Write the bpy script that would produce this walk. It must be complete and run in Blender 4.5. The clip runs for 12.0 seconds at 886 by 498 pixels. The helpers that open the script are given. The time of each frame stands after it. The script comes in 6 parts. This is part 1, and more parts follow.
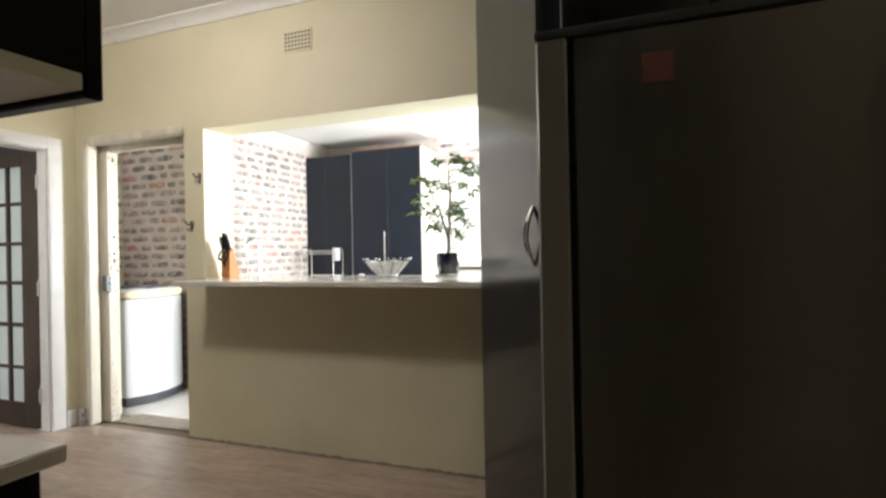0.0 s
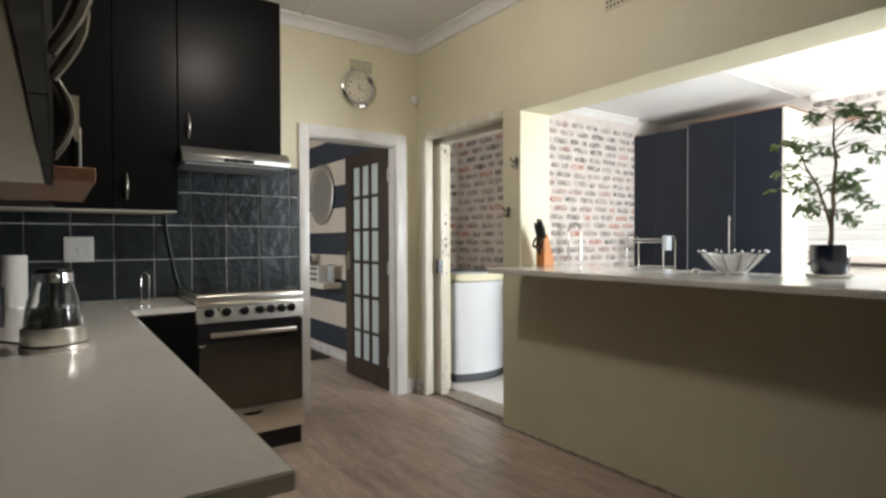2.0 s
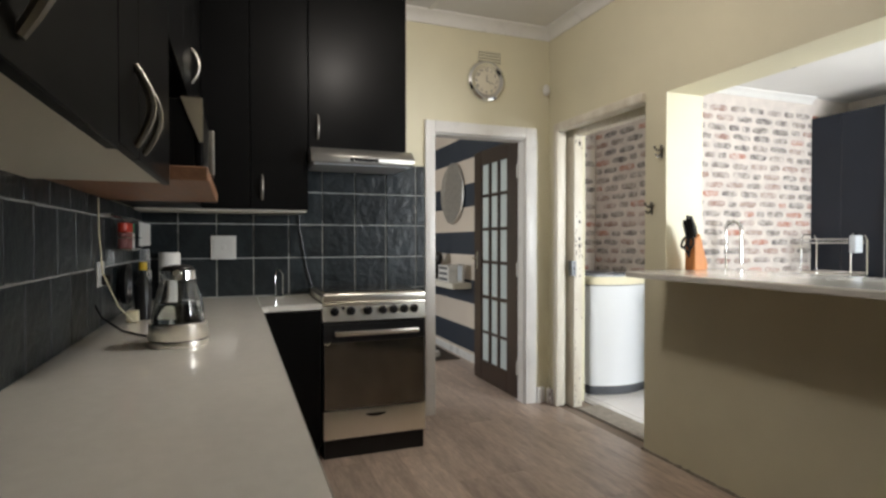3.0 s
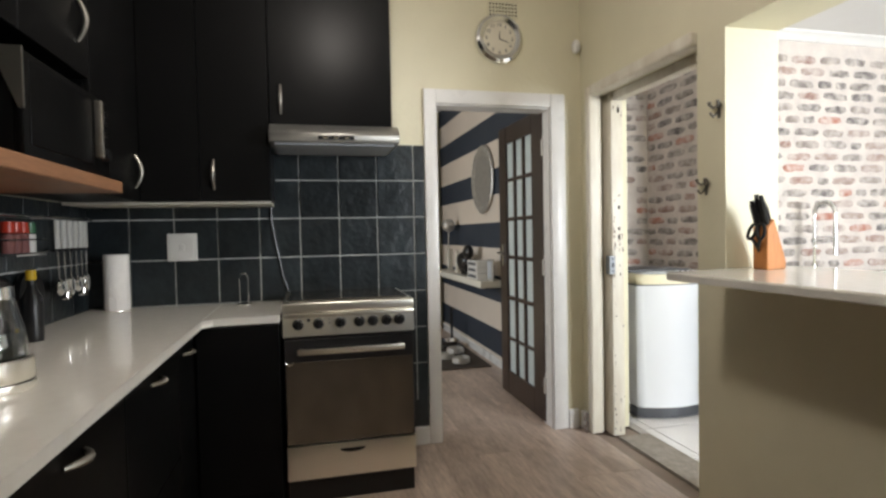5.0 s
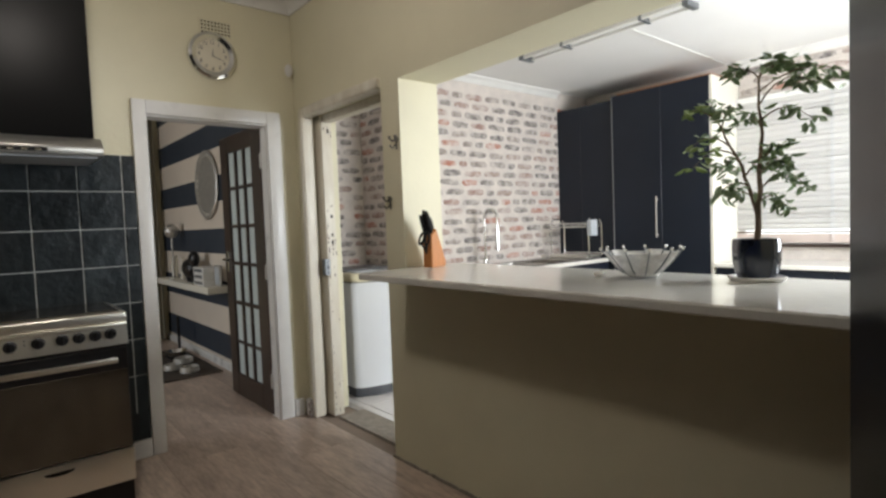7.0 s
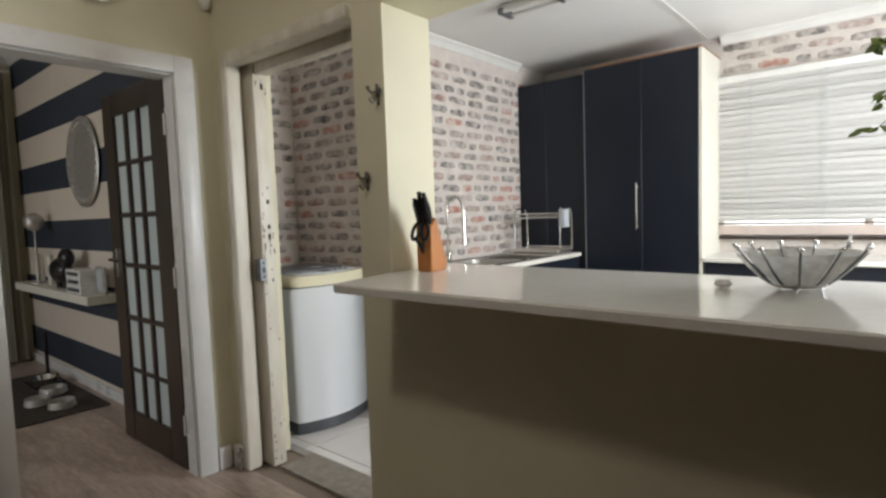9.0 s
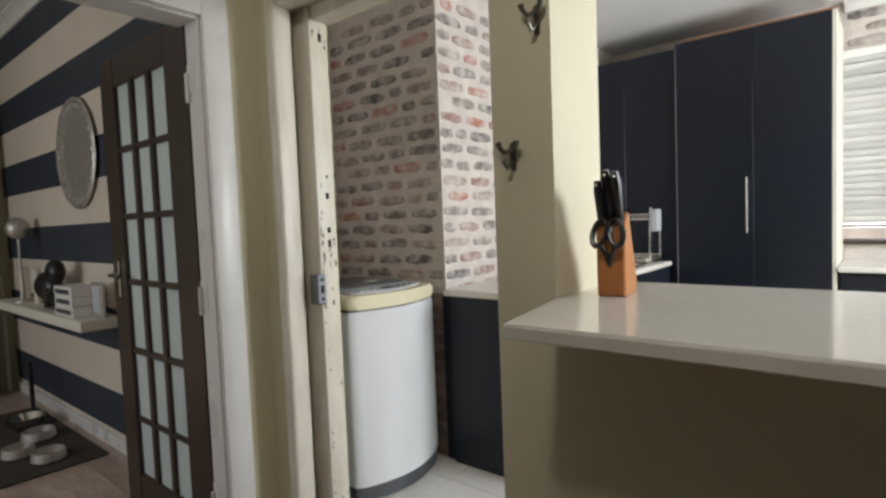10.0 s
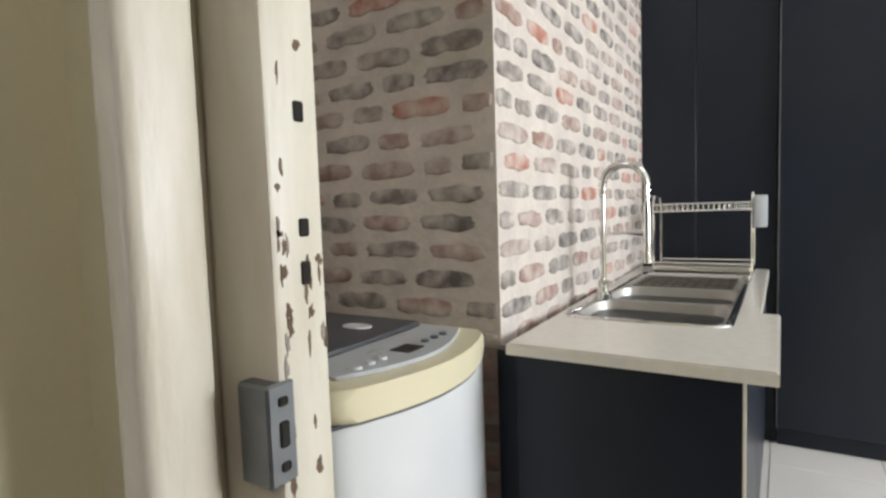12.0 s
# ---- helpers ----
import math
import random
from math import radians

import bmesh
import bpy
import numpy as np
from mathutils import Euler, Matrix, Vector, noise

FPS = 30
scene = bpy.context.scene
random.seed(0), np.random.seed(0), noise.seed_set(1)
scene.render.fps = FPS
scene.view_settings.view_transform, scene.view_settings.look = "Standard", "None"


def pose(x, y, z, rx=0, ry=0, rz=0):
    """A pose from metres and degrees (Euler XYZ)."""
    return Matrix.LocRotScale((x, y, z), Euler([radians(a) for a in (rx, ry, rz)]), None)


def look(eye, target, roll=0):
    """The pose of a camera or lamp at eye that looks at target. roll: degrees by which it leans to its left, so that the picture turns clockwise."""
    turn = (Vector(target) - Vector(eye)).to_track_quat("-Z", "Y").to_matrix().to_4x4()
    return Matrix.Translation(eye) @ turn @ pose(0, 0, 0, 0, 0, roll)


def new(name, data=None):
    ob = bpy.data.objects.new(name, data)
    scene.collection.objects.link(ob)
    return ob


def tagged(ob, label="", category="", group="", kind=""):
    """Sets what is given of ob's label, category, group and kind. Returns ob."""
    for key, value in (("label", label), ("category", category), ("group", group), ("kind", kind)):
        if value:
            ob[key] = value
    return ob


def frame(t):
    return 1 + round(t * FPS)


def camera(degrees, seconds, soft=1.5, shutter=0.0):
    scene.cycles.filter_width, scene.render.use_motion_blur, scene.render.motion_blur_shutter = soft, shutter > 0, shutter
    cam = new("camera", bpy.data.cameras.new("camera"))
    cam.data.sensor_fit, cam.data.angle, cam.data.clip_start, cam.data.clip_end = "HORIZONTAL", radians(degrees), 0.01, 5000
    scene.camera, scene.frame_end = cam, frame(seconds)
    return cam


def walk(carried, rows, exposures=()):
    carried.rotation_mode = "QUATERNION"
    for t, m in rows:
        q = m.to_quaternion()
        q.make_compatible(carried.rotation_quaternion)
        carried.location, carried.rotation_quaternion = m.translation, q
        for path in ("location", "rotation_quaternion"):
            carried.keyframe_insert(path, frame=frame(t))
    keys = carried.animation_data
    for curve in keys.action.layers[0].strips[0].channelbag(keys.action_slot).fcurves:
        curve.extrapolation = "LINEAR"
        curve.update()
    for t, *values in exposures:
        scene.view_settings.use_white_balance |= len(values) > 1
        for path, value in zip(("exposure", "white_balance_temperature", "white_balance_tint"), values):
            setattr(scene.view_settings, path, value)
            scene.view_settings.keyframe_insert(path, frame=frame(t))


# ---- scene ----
cam = camera(78.0, 12.0, soft=2.6)
PATH = [
    (0.0, -0.246, 0.518, 1.214, 90.14, 1.13, 21.11),
    (0.5, -0.286, 0.573, 1.197, 90.15, 0.57, 29.93),
    (1.0, -0.384, 0.735, 1.228, 89.51, 0.57, 37.38),
    (1.5, -0.456, 0.803, 1.227, 89.16, 0.50, 43.65),
    (2.0, -0.446, 0.905, 1.220, 89.18, 0.21, 54.79),
    (2.5, -0.559, 1.008, 1.220, 89.29, 0.01, 63.70),
    (3.0, -0.599, 1.072, 1.220, 89.16, 0.03, 69.18),
    (3.2, -0.582, 1.108, 1.218, 88.90, -0.10, 70.99),
    (4.8, -1.079, 1.594, 1.223, 88.12, 1.00, 75.94),
    (5.0, -1.095, 1.642, 1.232, 88.27, 1.12, 76.13),
    (5.5, -1.034, 1.672, 1.272, 88.30, 1.28, 75.24),
    (6.0, -0.909, 1.619, 1.281, 88.27, 1.48, 68.46),
    (6.5, -0.782, 1.591, 1.295, 87.58, 1.80, 57.88),
    (7.0, -0.678, 1.613, 1.289, 87.25, 2.19, 49.79),
    (7.2, -0.647, 1.588, 1.316, 86.85, 2.22, 46.95),
    (8.8, -1.446, 1.847, 1.276, 86.44, 2.03, 39.10),
    (9.0, -1.537, 1.870, 1.283, 86.04, 1.99, 39.87),
    (9.5, -1.963, 1.992, 1.273, 86.44, 2.12, 39.97),
    (10.0, -2.372, 2.140, 1.260, 86.82, 2.27, 39.61),
    (10.5, -2.753, 2.321, 1.278, 86.45, 1.90, 40.26),
    (11.0, -3.029, 2.463, 1.296, 86.42, 2.04, 41.14),
    (11.5, -3.363, 2.713, 1.261, 85.99, 1.61, 37.02),
    (12.0, -3.540, 2.998, 1.250, 85.81, 1.93, 31.70),
]
walk(cam, [(t, pose(x, y, z, rx, ry, rz)) for t, x, y, z, rx, ry, rz in PATH],
     exposures=[(0.0, 1.42), (0.5, 1.15), (1.5, 0.82), (2.2, 0.82), (3.1, 0.92), (5.5, 1.0), (6.5, 0.75), (7.2, 0.32), (8.8, 0.2), (10.5, 0.42), (12.0, 0.65)])

# ---- light ----
world = bpy.data.worlds.new("sky")
scene.world = world
world.use_nodes = True
wn = world.node_tree.nodes
sky = wn.new("ShaderNodeTexSky")
sky.sky_type = "NISHITA"
sky.sun_disc = False
sky.sun_elevation, sky.sun_rotation = radians(42), radians(143)
wn["Background"].inputs[1].default_value = 0.06
world.node_tree.links.new(sky.outputs[0], wn["Background"].inputs[0])


def lamp(name, kind, m, energy, colour, **kw):
    data = bpy.data.lights.new(name, kind)
    data.energy, data.color = energy, colour
    if kind == "AREA":
        data.shape = "RECTANGLE"
        data.size, data.size_y = kw["size"]
    elif kind == "SUN":
        data.angle = kw["angle"]
    else:
        data.shadow_soft_size = kw["radius"]
    ob = new(name, data)
    ob.matrix_world = m
    return ob


lamp("sunlight", "SUN", look((6, -8, 9), (0, 0, 0)), 3.0, (1.0, 0.95, 0.88), angle=radians(0.5))
lamp("window_daylight", "AREA", look((-1.75, 6.95, 1.65), (-1.75, 5.0, 1.5)), 6, (0.88, 0.95, 1.0), size=(1.7, 1.2))
lamp("side_window_daylight", "AREA", look((-0.30, 5.1, 1.6), (-3.0, 5.0, 1.2)), 80, (0.90, 0.945, 1.0), size=(1.3, 1.1))
lamp("living_room_daylight", "AREA", look((-6.0, 0.02, 1.5), (-6.0, 3.0, 1.1)), 17, (0.92, 0.95, 1.0), size=(1.8, 1.4))
lamp("ceiling_bulb", "POINT", pose(-2.62, 1.84, 2.58), 18, (1.0, 0.92, 0.84), radius=0.09)

# ---- materials ----


def material(name, colour, rough=0.5, metal=0.0, vary=0.12, scale=6.0, grain=0.0, grain_scale=120.0, bump=0.0, bump_scale=60.0,
             second=None, second_amount=0.5, coat=0.0, per_object=0.0, transmission=0.0, ior=1.45, stretch=(1, 1, 1), rough_vary=0.08, specular=0.5):
    """A procedural surface: base colour with slow variation, fine grain, gloss variation and relief."""
    m = bpy.data.materials.new(name)
    m.use_nodes = True
    n, l = m.node_tree.nodes, m.node_tree.links
    b = n["Principled BSDF"]
    tc = n.new("ShaderNodeTexCoord")
    mp = n.new("ShaderNodeMapping")
    mp.inputs["Scale"].default_value = stretch
    l.new(tc.outputs["Object"], mp.inputs["Vector"])
    if per_object:
        rnd, off = n.new("ShaderNodeObjectInfo"), n.new("ShaderNodeVectorMath")
        off.operation = "SCALE"
        off.inputs[0].default_value = (37, 53, 71)
        l.new(rnd.outputs["Random"], off.inputs["Scale"])
        l.new(off.outputs[0], mp.inputs["Location"])
    no = n.new("ShaderNodeTexNoise")
    no.inputs["Scale"].default_value, no.inputs["Detail"].default_value = scale, 5
    l.new(mp.outputs[0], no.inputs["Vector"])
    ramp = n.new("ShaderNodeValToRGB")
    c = Vector(colour[:3])
    other = Vector(second) if second else c * (1 - vary)
    ramp.color_ramp.elements[0].position, ramp.color_ramp.elements[1].position = 0.5 - 0.35 * (1 - second_amount), 0.72
    ramp.color_ramp.elements[0].color = (*other, 1)
    ramp.color_ramp.elements[1].color = (*c, 1)
    l.new(no.outputs[0], ramp.inputs[0])
    col = ramp.outputs[0]
    if grain:
        g = n.new("ShaderNodeTexNoise")
        g.inputs["Scale"].default_value, g.inputs["Detail"].default_value = grain_scale, 3
        l.new(mp.outputs[0], g.inputs["Vector"])
        mx = n.new("ShaderNodeMix")
        mx.data_type, mx.blend_type = "RGBA", "OVERLAY"
        mx.inputs[0].default_value = grain
        l.new(col, mx.inputs[6])
        l.new(g.outputs[0], mx.inputs[7])
        col = mx.outputs[2]
    if per_object:
        oi = n.new("ShaderNodeObjectInfo")
        hs = n.new("ShaderNodeHueSaturation")
        mr = n.new("ShaderNodeMapRange")
        mr.inputs[3].default_value, mr.inputs[4].default_value = 1 - per_object, 1 + per_object
        l.new(oi.outputs["Random"], mr.inputs[0])
        l.new(mr.outputs[0], hs.inputs["Value"])
        l.new(col, hs.inputs["Color"])
        col = hs.outputs[0]
    l.new(col, b.inputs["Base Color"])
    rr = n.new("ShaderNodeMapRange")
    rr.inputs[3].default_value, rr.inputs[4].default_value = max(0.02, rough - rough_vary), min(1, rough + rough_vary)
    l.new(no.outputs[0], rr.inputs[0])
    l.new(rr.outputs[0], b.inputs["Roughness"])
    b.inputs["Metallic"].default_value = metal
    b.inputs["Coat Weight"].default_value = coat
    b.inputs["Transmission Weight"].default_value = transmission
    b.inputs["IOR"].default_value = ior
    b.inputs["Specular IOR Level"].default_value = specular
    if bump:
        bn = n.new("ShaderNodeTexNoise")
        bn.inputs["Scale"].default_value, bn.inputs["Detail"].default_value = bump_scale, 4
        l.new(mp.outputs[0], bn.inputs["Vector"])
        bp = n.new("ShaderNodeBump")
        bp.inputs["Strength"].default_value, bp.inputs["Distance"].default_value = bump, 0.01
        l.new(bn.outputs[0], bp.inputs["Height"])
        l.new(bp.outputs[0], b.inputs["Normal"])
    return m


CREAM = material("cream_wall_paint", (0.73, 0.685, 0.505), 0.55, vary=0.07, scale=2.5, grain=0.05, bump=0.12, bump_scale=35)
CEIL = material("white_ceiling_paint", (0.80, 0.79, 0.77), 0.8, vary=0.05, scale=2, bump=0.08, bump_scale=25)
TRIM = material("white_gloss_trim", (0.80, 0.79, 0.76), 0.3, vary=0.06, scale=8, bump=0.05, bump_scale=30)
OLDCREAM = material("chipped_cream_door_paint", (0.77, 0.735, 0.63), 0.38, vary=0.1, scale=14, second=(0.60, 0.54, 0.43), second_amount=0.3,
                    grain=0.06, bump=0.25, bump_scale=30, stretch=(1, 1, 0.25))
CHIP = material("exposed_chipped_wood", (0.20, 0.13, 0.08), 0.8, scale=40, vary=0.4)
PLASTER = material("rough_bare_plaster", (0.40, 0.34, 0.30), 0.9, vary=0.35, scale=60, bump=0.8, bump_scale=90)
BLACK = material("black_laminate", (0.007, 0.007, 0.007), 0.31, vary=0.3, scale=1.5, rough_vary=0.03, bump=0.02, bump_scale=12, specular=0.10)
NAVY = material("dark_navy_laminate", (0.013, 0.017, 0.027), 0.33, vary=0.25, scale=1.5, bump=0.03, bump_scale=14, specular=0.36)
NAVYGLOSS = material("glossy_dark_laminate", (0.016, 0.019, 0.027), 0.15, vary=0.2, scale=1.5, rough_vary=0.03, specular=0.45)
QUARTZ = material("polished_white_stone", (0.74, 0.72, 0.66), 0.10, vary=0.05, scale=30, grain=0.06, grain_scale=300, rough_vary=0.03)
STONE2 = material("beige_white_stone", (0.76, 0.73, 0.67), 0.2, vary=0.06, scale=40, grain=0.08, grain_scale=300, rough_vary=0.04)
STEEL = material("brushed_steel", (0.90, 0.87, 0.79), 0.30, 0.97, vary=0.04, scale=4, grain=0.03, rough_vary=0.03)
HOODSTEEL = material("dark_brushed_steel", (0.40, 0.39, 0.36), 0.32, 0.85, vary=0.05, scale=4, rough_vary=0.05)
KEEPSTEEL = material("dull_grey_steel", (0.20, 0.21, 0.22), 0.4, 0.7, vary=0.2, scale=30)
SINKSTEEL = material("satin_sink_steel", (0.60, 0.58, 0.54), 0.48, 0.8, vary=0.06, scale=12, rough_vary=0.05)
CHROME = material("chrome", (0.80, 0.80, 0.79), 0.12, 1.0, vary=0.05, scale=10, rough_vary=0.04)
PEWTER = material("hammered_pewter", (0.60, 0.58, 0.54), 0.35, 0.65, vary=0.25, scale=25, bump=0.5, bump_scale=70)
HANDLE = material("dull_satin_nickel", (0.36, 0.34, 0.30), 0.38, 0.9, vary=0.15, scale=25)
DARKMETAL = material("dark_bronze_metal", (0.22, 0.205, 0.18), 0.38, 0.9, vary=0.3, scale=30)
TILE = material("dark_slate_tile", (0.023, 0.031, 0.035), 0.36, vary=0.5, scale=7, grain=0.35, grain_scale=40, bump=0.75, bump_scale=17, per_object=0.3, rough_vary=0.07)
GROUT = material("pale_grey_grout", (0.66, 0.67, 0.64), 0.9, vary=0.4, scale=18, bump=0.2, bump_scale=90)
WASH = material("lime_washed_mortar", (0.70, 0.635, 0.575), 0.85, vary=0.2, scale=9, second=(0.57, 0.52, 0.48), second_amount=0.4, grain=0.15, grain_scale=70, bump=0.7, bump_scale=28)
RAWMORTAR = material("dirty_raw_mortar", (0.24, 0.19, 0.16), 0.9, vary=0.4, scale=14, grain=0.2, grain_scale=60, bump=0.7, bump_scale=35)
RAWBRICK = material("bare_brown_brick", (0.22, 0.125, 0.10), 0.85, vary=0.5, scale=16, second=(0.11, 0.085, 0.08), second_amount=0.5, bump=0.6, bump_scale=40, per_object=0.3)
PLANK = material("pale_oak_plank", (0.56, 0.45, 0.37), 0.36, vary=0.3, scale=3.2, second=(0.36, 0.275, 0.22), second_amount=0.45, grain=0.42, grain_scale=13,
                 bump=0.1, bump_scale=20, per_object=0.11, stretch=(1.0, 5, 5), rough_vary=0.14)
JOINT = material("dark_floor_joint", (0.27, 0.21, 0.165), 0.8)
FTILE = material("white_ceramic_floor_tile", (0.74, 0.71, 0.68), 0.22, vary=0.06, scale=3, grain=0.04, per_object=0.03)
FGROUT = material("grey_floor_grout", (0.42, 0.39, 0.36), 0.9)
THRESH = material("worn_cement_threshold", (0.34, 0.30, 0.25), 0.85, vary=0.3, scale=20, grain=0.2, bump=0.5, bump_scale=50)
DARKWOOD = material("dark_stained_wood", (0.045, 0.026, 0.020), 0.35, vary=0.4, scale=8, grain=0.2, grain_scale=30, stretch=(4, 4, 0.5), bump=0.06)
ORANGEWOOD = material("orange_beech_wood", (0.55, 0.22, 0.07), 0.4, vary=0.2, scale=6, grain=0.25, grain_scale=35, stretch=(5, 5, 0.6))
SHELFWOOD = material("reddish_shelf_wood", (0.34, 0.17, 0.09), 0.45, vary=0.25, scale=6, grain=0.3, grain_scale=30, stretch=(0.6, 6, 6))
CABWHITE = material("white_melamine", (0.72, 0.69, 0.60), 0.45, vary=0.05, scale=4)
ENAMEL = material("white_enamel", (0.70, 0.72, 0.74), 0.18, vary=0.03, scale=3, rough_vary=0.03)
YELLOWED = material("yellowed_plastic", (0.76, 0.70, 0.50), 0.35, vary=0.08, scale=5)
GREYPLASTIC = material("dark_grey_plastic", (0.075, 0.08, 0.09), 0.35, vary=0.15, scale=6)
PALEGREY = material("pale_grey_panel", (0.50, 0.53, 0.56), 0.3, vary=0.06, scale=8)
BLACKPLASTIC = material("black_plastic", (0.014, 0.014, 0.015), 0.3, vary=0.3, scale=10)
OVENGLASS = material("smoked_oven_glass", (0.20, 0.175, 0.14), 0.10, 0.75, vary=0.35, scale=4, rough_vary=0.06, specular=0.8, stretch=(1, 1.5, 0.8))
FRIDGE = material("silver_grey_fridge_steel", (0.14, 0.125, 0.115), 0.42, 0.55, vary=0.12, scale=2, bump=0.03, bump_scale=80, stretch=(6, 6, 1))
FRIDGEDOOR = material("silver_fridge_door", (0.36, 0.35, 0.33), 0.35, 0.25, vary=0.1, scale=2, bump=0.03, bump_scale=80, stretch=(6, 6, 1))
WHITEPLASTIC = material("white_plastic", (0.76, 0.75, 0.72), 0.35, vary=0.04, scale=10)
PAPER = material("white_paper_towel", (0.82, 0.81, 0.79), 0.9, vary=0.06, scale=20, bump=0.2, bump_scale=90)
GLASS = material("clear_glass", (0.95, 0.97, 0.96), 0.03, transmission=1.0, vary=0.01, rough_vary=0.01)
FROST = material("frosted_glass_pane", (0.62, 0.70, 0.70), 0.35, vary=0.06, scale=6, rough_vary=0.06)
POTBLUE = material("glazed_navy_ceramic", (0.014, 0.020, 0.040), 0.1, vary=0.3, scale=6, coat=0.5)
SOIL = material("pale_gravel_soil", (0.38, 0.31, 0.22), 0.9, vary=0.5, scale=60, bump=0.8, bump_scale=80)
BARK = material("brown_bark", (0.22, 0.16, 0.11), 0.85, vary=0.4, scale=30, bump=0.5)
LEAF = material("green_leaf", (0.25, 0.33, 0.19), 0.38, vary=0.5, scale=14, second=(0.16, 0.23, 0.11), second_amount=0.5)
YOUNG = material("young_green_leaf", (0.26, 0.36, 0.10), 0.45, vary=0.4, scale=14)
SHELL = material("white_shell_petal", (0.78, 0.76, 0.72), 0.25, vary=0.12, scale=30, coat=0.3)
PETAL = material("grey_white_pressed_glass", (0.78, 0.77, 0.74), 0.22, vary=0.25, scale=40, transmission=0.12, bump=0.6, bump_scale=60)
PINKSTRIP = material("pinkish_limed_board", (0.60, 0.50, 0.45), 0.6, vary=0.15, scale=8, grain=0.1)
RED = material("red_plastic", (0.55, 0.05, 0.025), 0.3, vary=0.1)
GREEN = material("green_plastic", (0.05, 0.18, 0.09), 0.35, vary=0.1)
YELLOW = material("yellow_plastic", (0.75, 0.5, 0.04), 0.35, vary=0.1)
CURTAIN = material("striped_curtain_cloth", (0.60, 0.56, 0.44), 0.9, vary=0.5, scale=7, second=(0.26, 0.23, 0.16), second_amount=0.5, stretch=(9, 9, 0.02), bump=0.2)
MAT = material("brown_floor_mat", (0.075, 0.058, 0.045), 0.95, vary=0.3, scale=25, bump=0.6, bump_scale=120)
CLOCKFACE = material("ivory_clock_face", (0.72, 0.67, 0.54), 0.4, vary=0.08, scale=6)
PINK = material("faded_red_sticker", (0.30, 0.12, 0.11), 0.6, vary=0.2, scale=15)
VENT = material("painted_air_brick", (0.72, 0.675, 0.50), 0.7, vary=0.1)
EDGEBAND = material("grey_edge_band", (0.22, 0.22, 0.22), 0.5, vary=0.1)
HOLE = material("dark_hole", (0.02, 0.018, 0.014), 0.9)
BROWNBOX = material("brown_card_box", (0.20, 0.10, 0.06), 0.8, vary=0.2)

STRIPES = material("navy_and_cream_striped_paint", (0.70, 0.62, 0.53), 0.6, vary=0.06, scale=3, bump=0.1, bump_scale=35)
sn, sl = STRIPES.node_tree.nodes, STRIPES.node_tree.links
s_tc, s_sep, s_sub, s_div, s_fr, s_lt, s_mix = (sn.new(k) for k in ("ShaderNodeTexCoord", "ShaderNodeSeparateXYZ", "ShaderNodeMath", "ShaderNodeMath", "ShaderNodeMath", "ShaderNodeMath", "ShaderNodeMix"))
s_sub.operation, s_div.operation, s_fr.operation, s_lt.operation = "SUBTRACT", "DIVIDE", "FRACT", "LESS_THAN"
s_sub.inputs[1].default_value, s_div.inputs[1].default_value, s_lt.inputs[1].default_value = 0.10, 0.49, 0.48
sl.new(s_tc.outputs["Object"], s_sep.inputs[0])
sl.new(s_sep.outputs[2], s_sub.inputs[0])
sl.new(s_sub.outputs[0], s_div.inputs[0])
sl.new(s_div.outputs[0], s_fr.inputs[0])
sl.new(s_fr.outputs[0], s_lt.inputs[0])
s_mix.data_type = "RGBA"
sl.new(s_lt.outputs[0], s_mix.inputs[0])
sl.new(sn["Color Ramp"].outputs[0], s_mix.inputs[6])
s_mix.inputs[7].default_value = (0.030, 0.040, 0.058, 1)
sl.new(s_mix.outputs[2], sn["Principled BSDF"].inputs["Base Color"])

# bricks: grey, charcoal and red pieces under a thin, rubbed wash
BRICK = bpy.data.materials.new("lime_washed_brick")
BRICK.use_nodes = True
bn_, bl_ = BRICK.node_tree.nodes, BRICK.node_tree.links
b_oi, b_geo, b_add, b_ramp, b_tc, b_no, b_mr, b_mix, b_bp = (bn_.new(k) for k in (
    "ShaderNodeObjectInfo", "ShaderNodeNewGeometry", "ShaderNodeMath", "ShaderNodeValToRGB", "ShaderNodeTexCoord", "ShaderNodeTexNoise", "ShaderNodeMapRange", "ShaderNodeMix", "ShaderNodeBump"))
bl_.new(b_oi.outputs["Random"], b_add.inputs[0])
bl_.new(b_geo.outputs["Random Per Island"], b_add.inputs[1])
b_fr = bn_.new("ShaderNodeMath")
b_fr.operation = "FRACT"
bl_.new(b_add.outputs[0], b_fr.inputs[0])
bl_.new(b_fr.outputs[0], b_ramp.inputs[0])
cr = b_ramp.color_ramp
cr.interpolation = "CONSTANT"
for k, (p, c) in enumerate(((0, (0.21, 0.185, 0.17)), (0.26, (0.28, 0.235, 0.21)), (0.46, (0.32, 0.20, 0.165)), (0.62, (0.145, 0.13, 0.125)), (0.80, (0.43, 0.185, 0.13)), (0.89, (0.35, 0.26, 0.225)))):
    e = cr.elements[k] if k < 2 else cr.elements.new(p)
    e.position, e.color = p, (*c, 1)
b_no.inputs["Scale"].default_value, b_no.inputs["Detail"].default_value = 17, 5
b_off, b_sum = bn_.new("ShaderNodeVectorMath"), bn_.new("ShaderNodeVectorMath")
b_off.operation = "SCALE"
b_off.inputs[0].default_value = (37, 53, 71)
bl_.new(b_oi.outputs["Random"], b_off.inputs["Scale"])
bl_.new(b_tc.outputs["Object"], b_sum.inputs[0])
bl_.new(b_off.outputs[0], b_sum.inputs[1])
bl_.new(b_sum.outputs[0], b_no.inputs["Vector"])
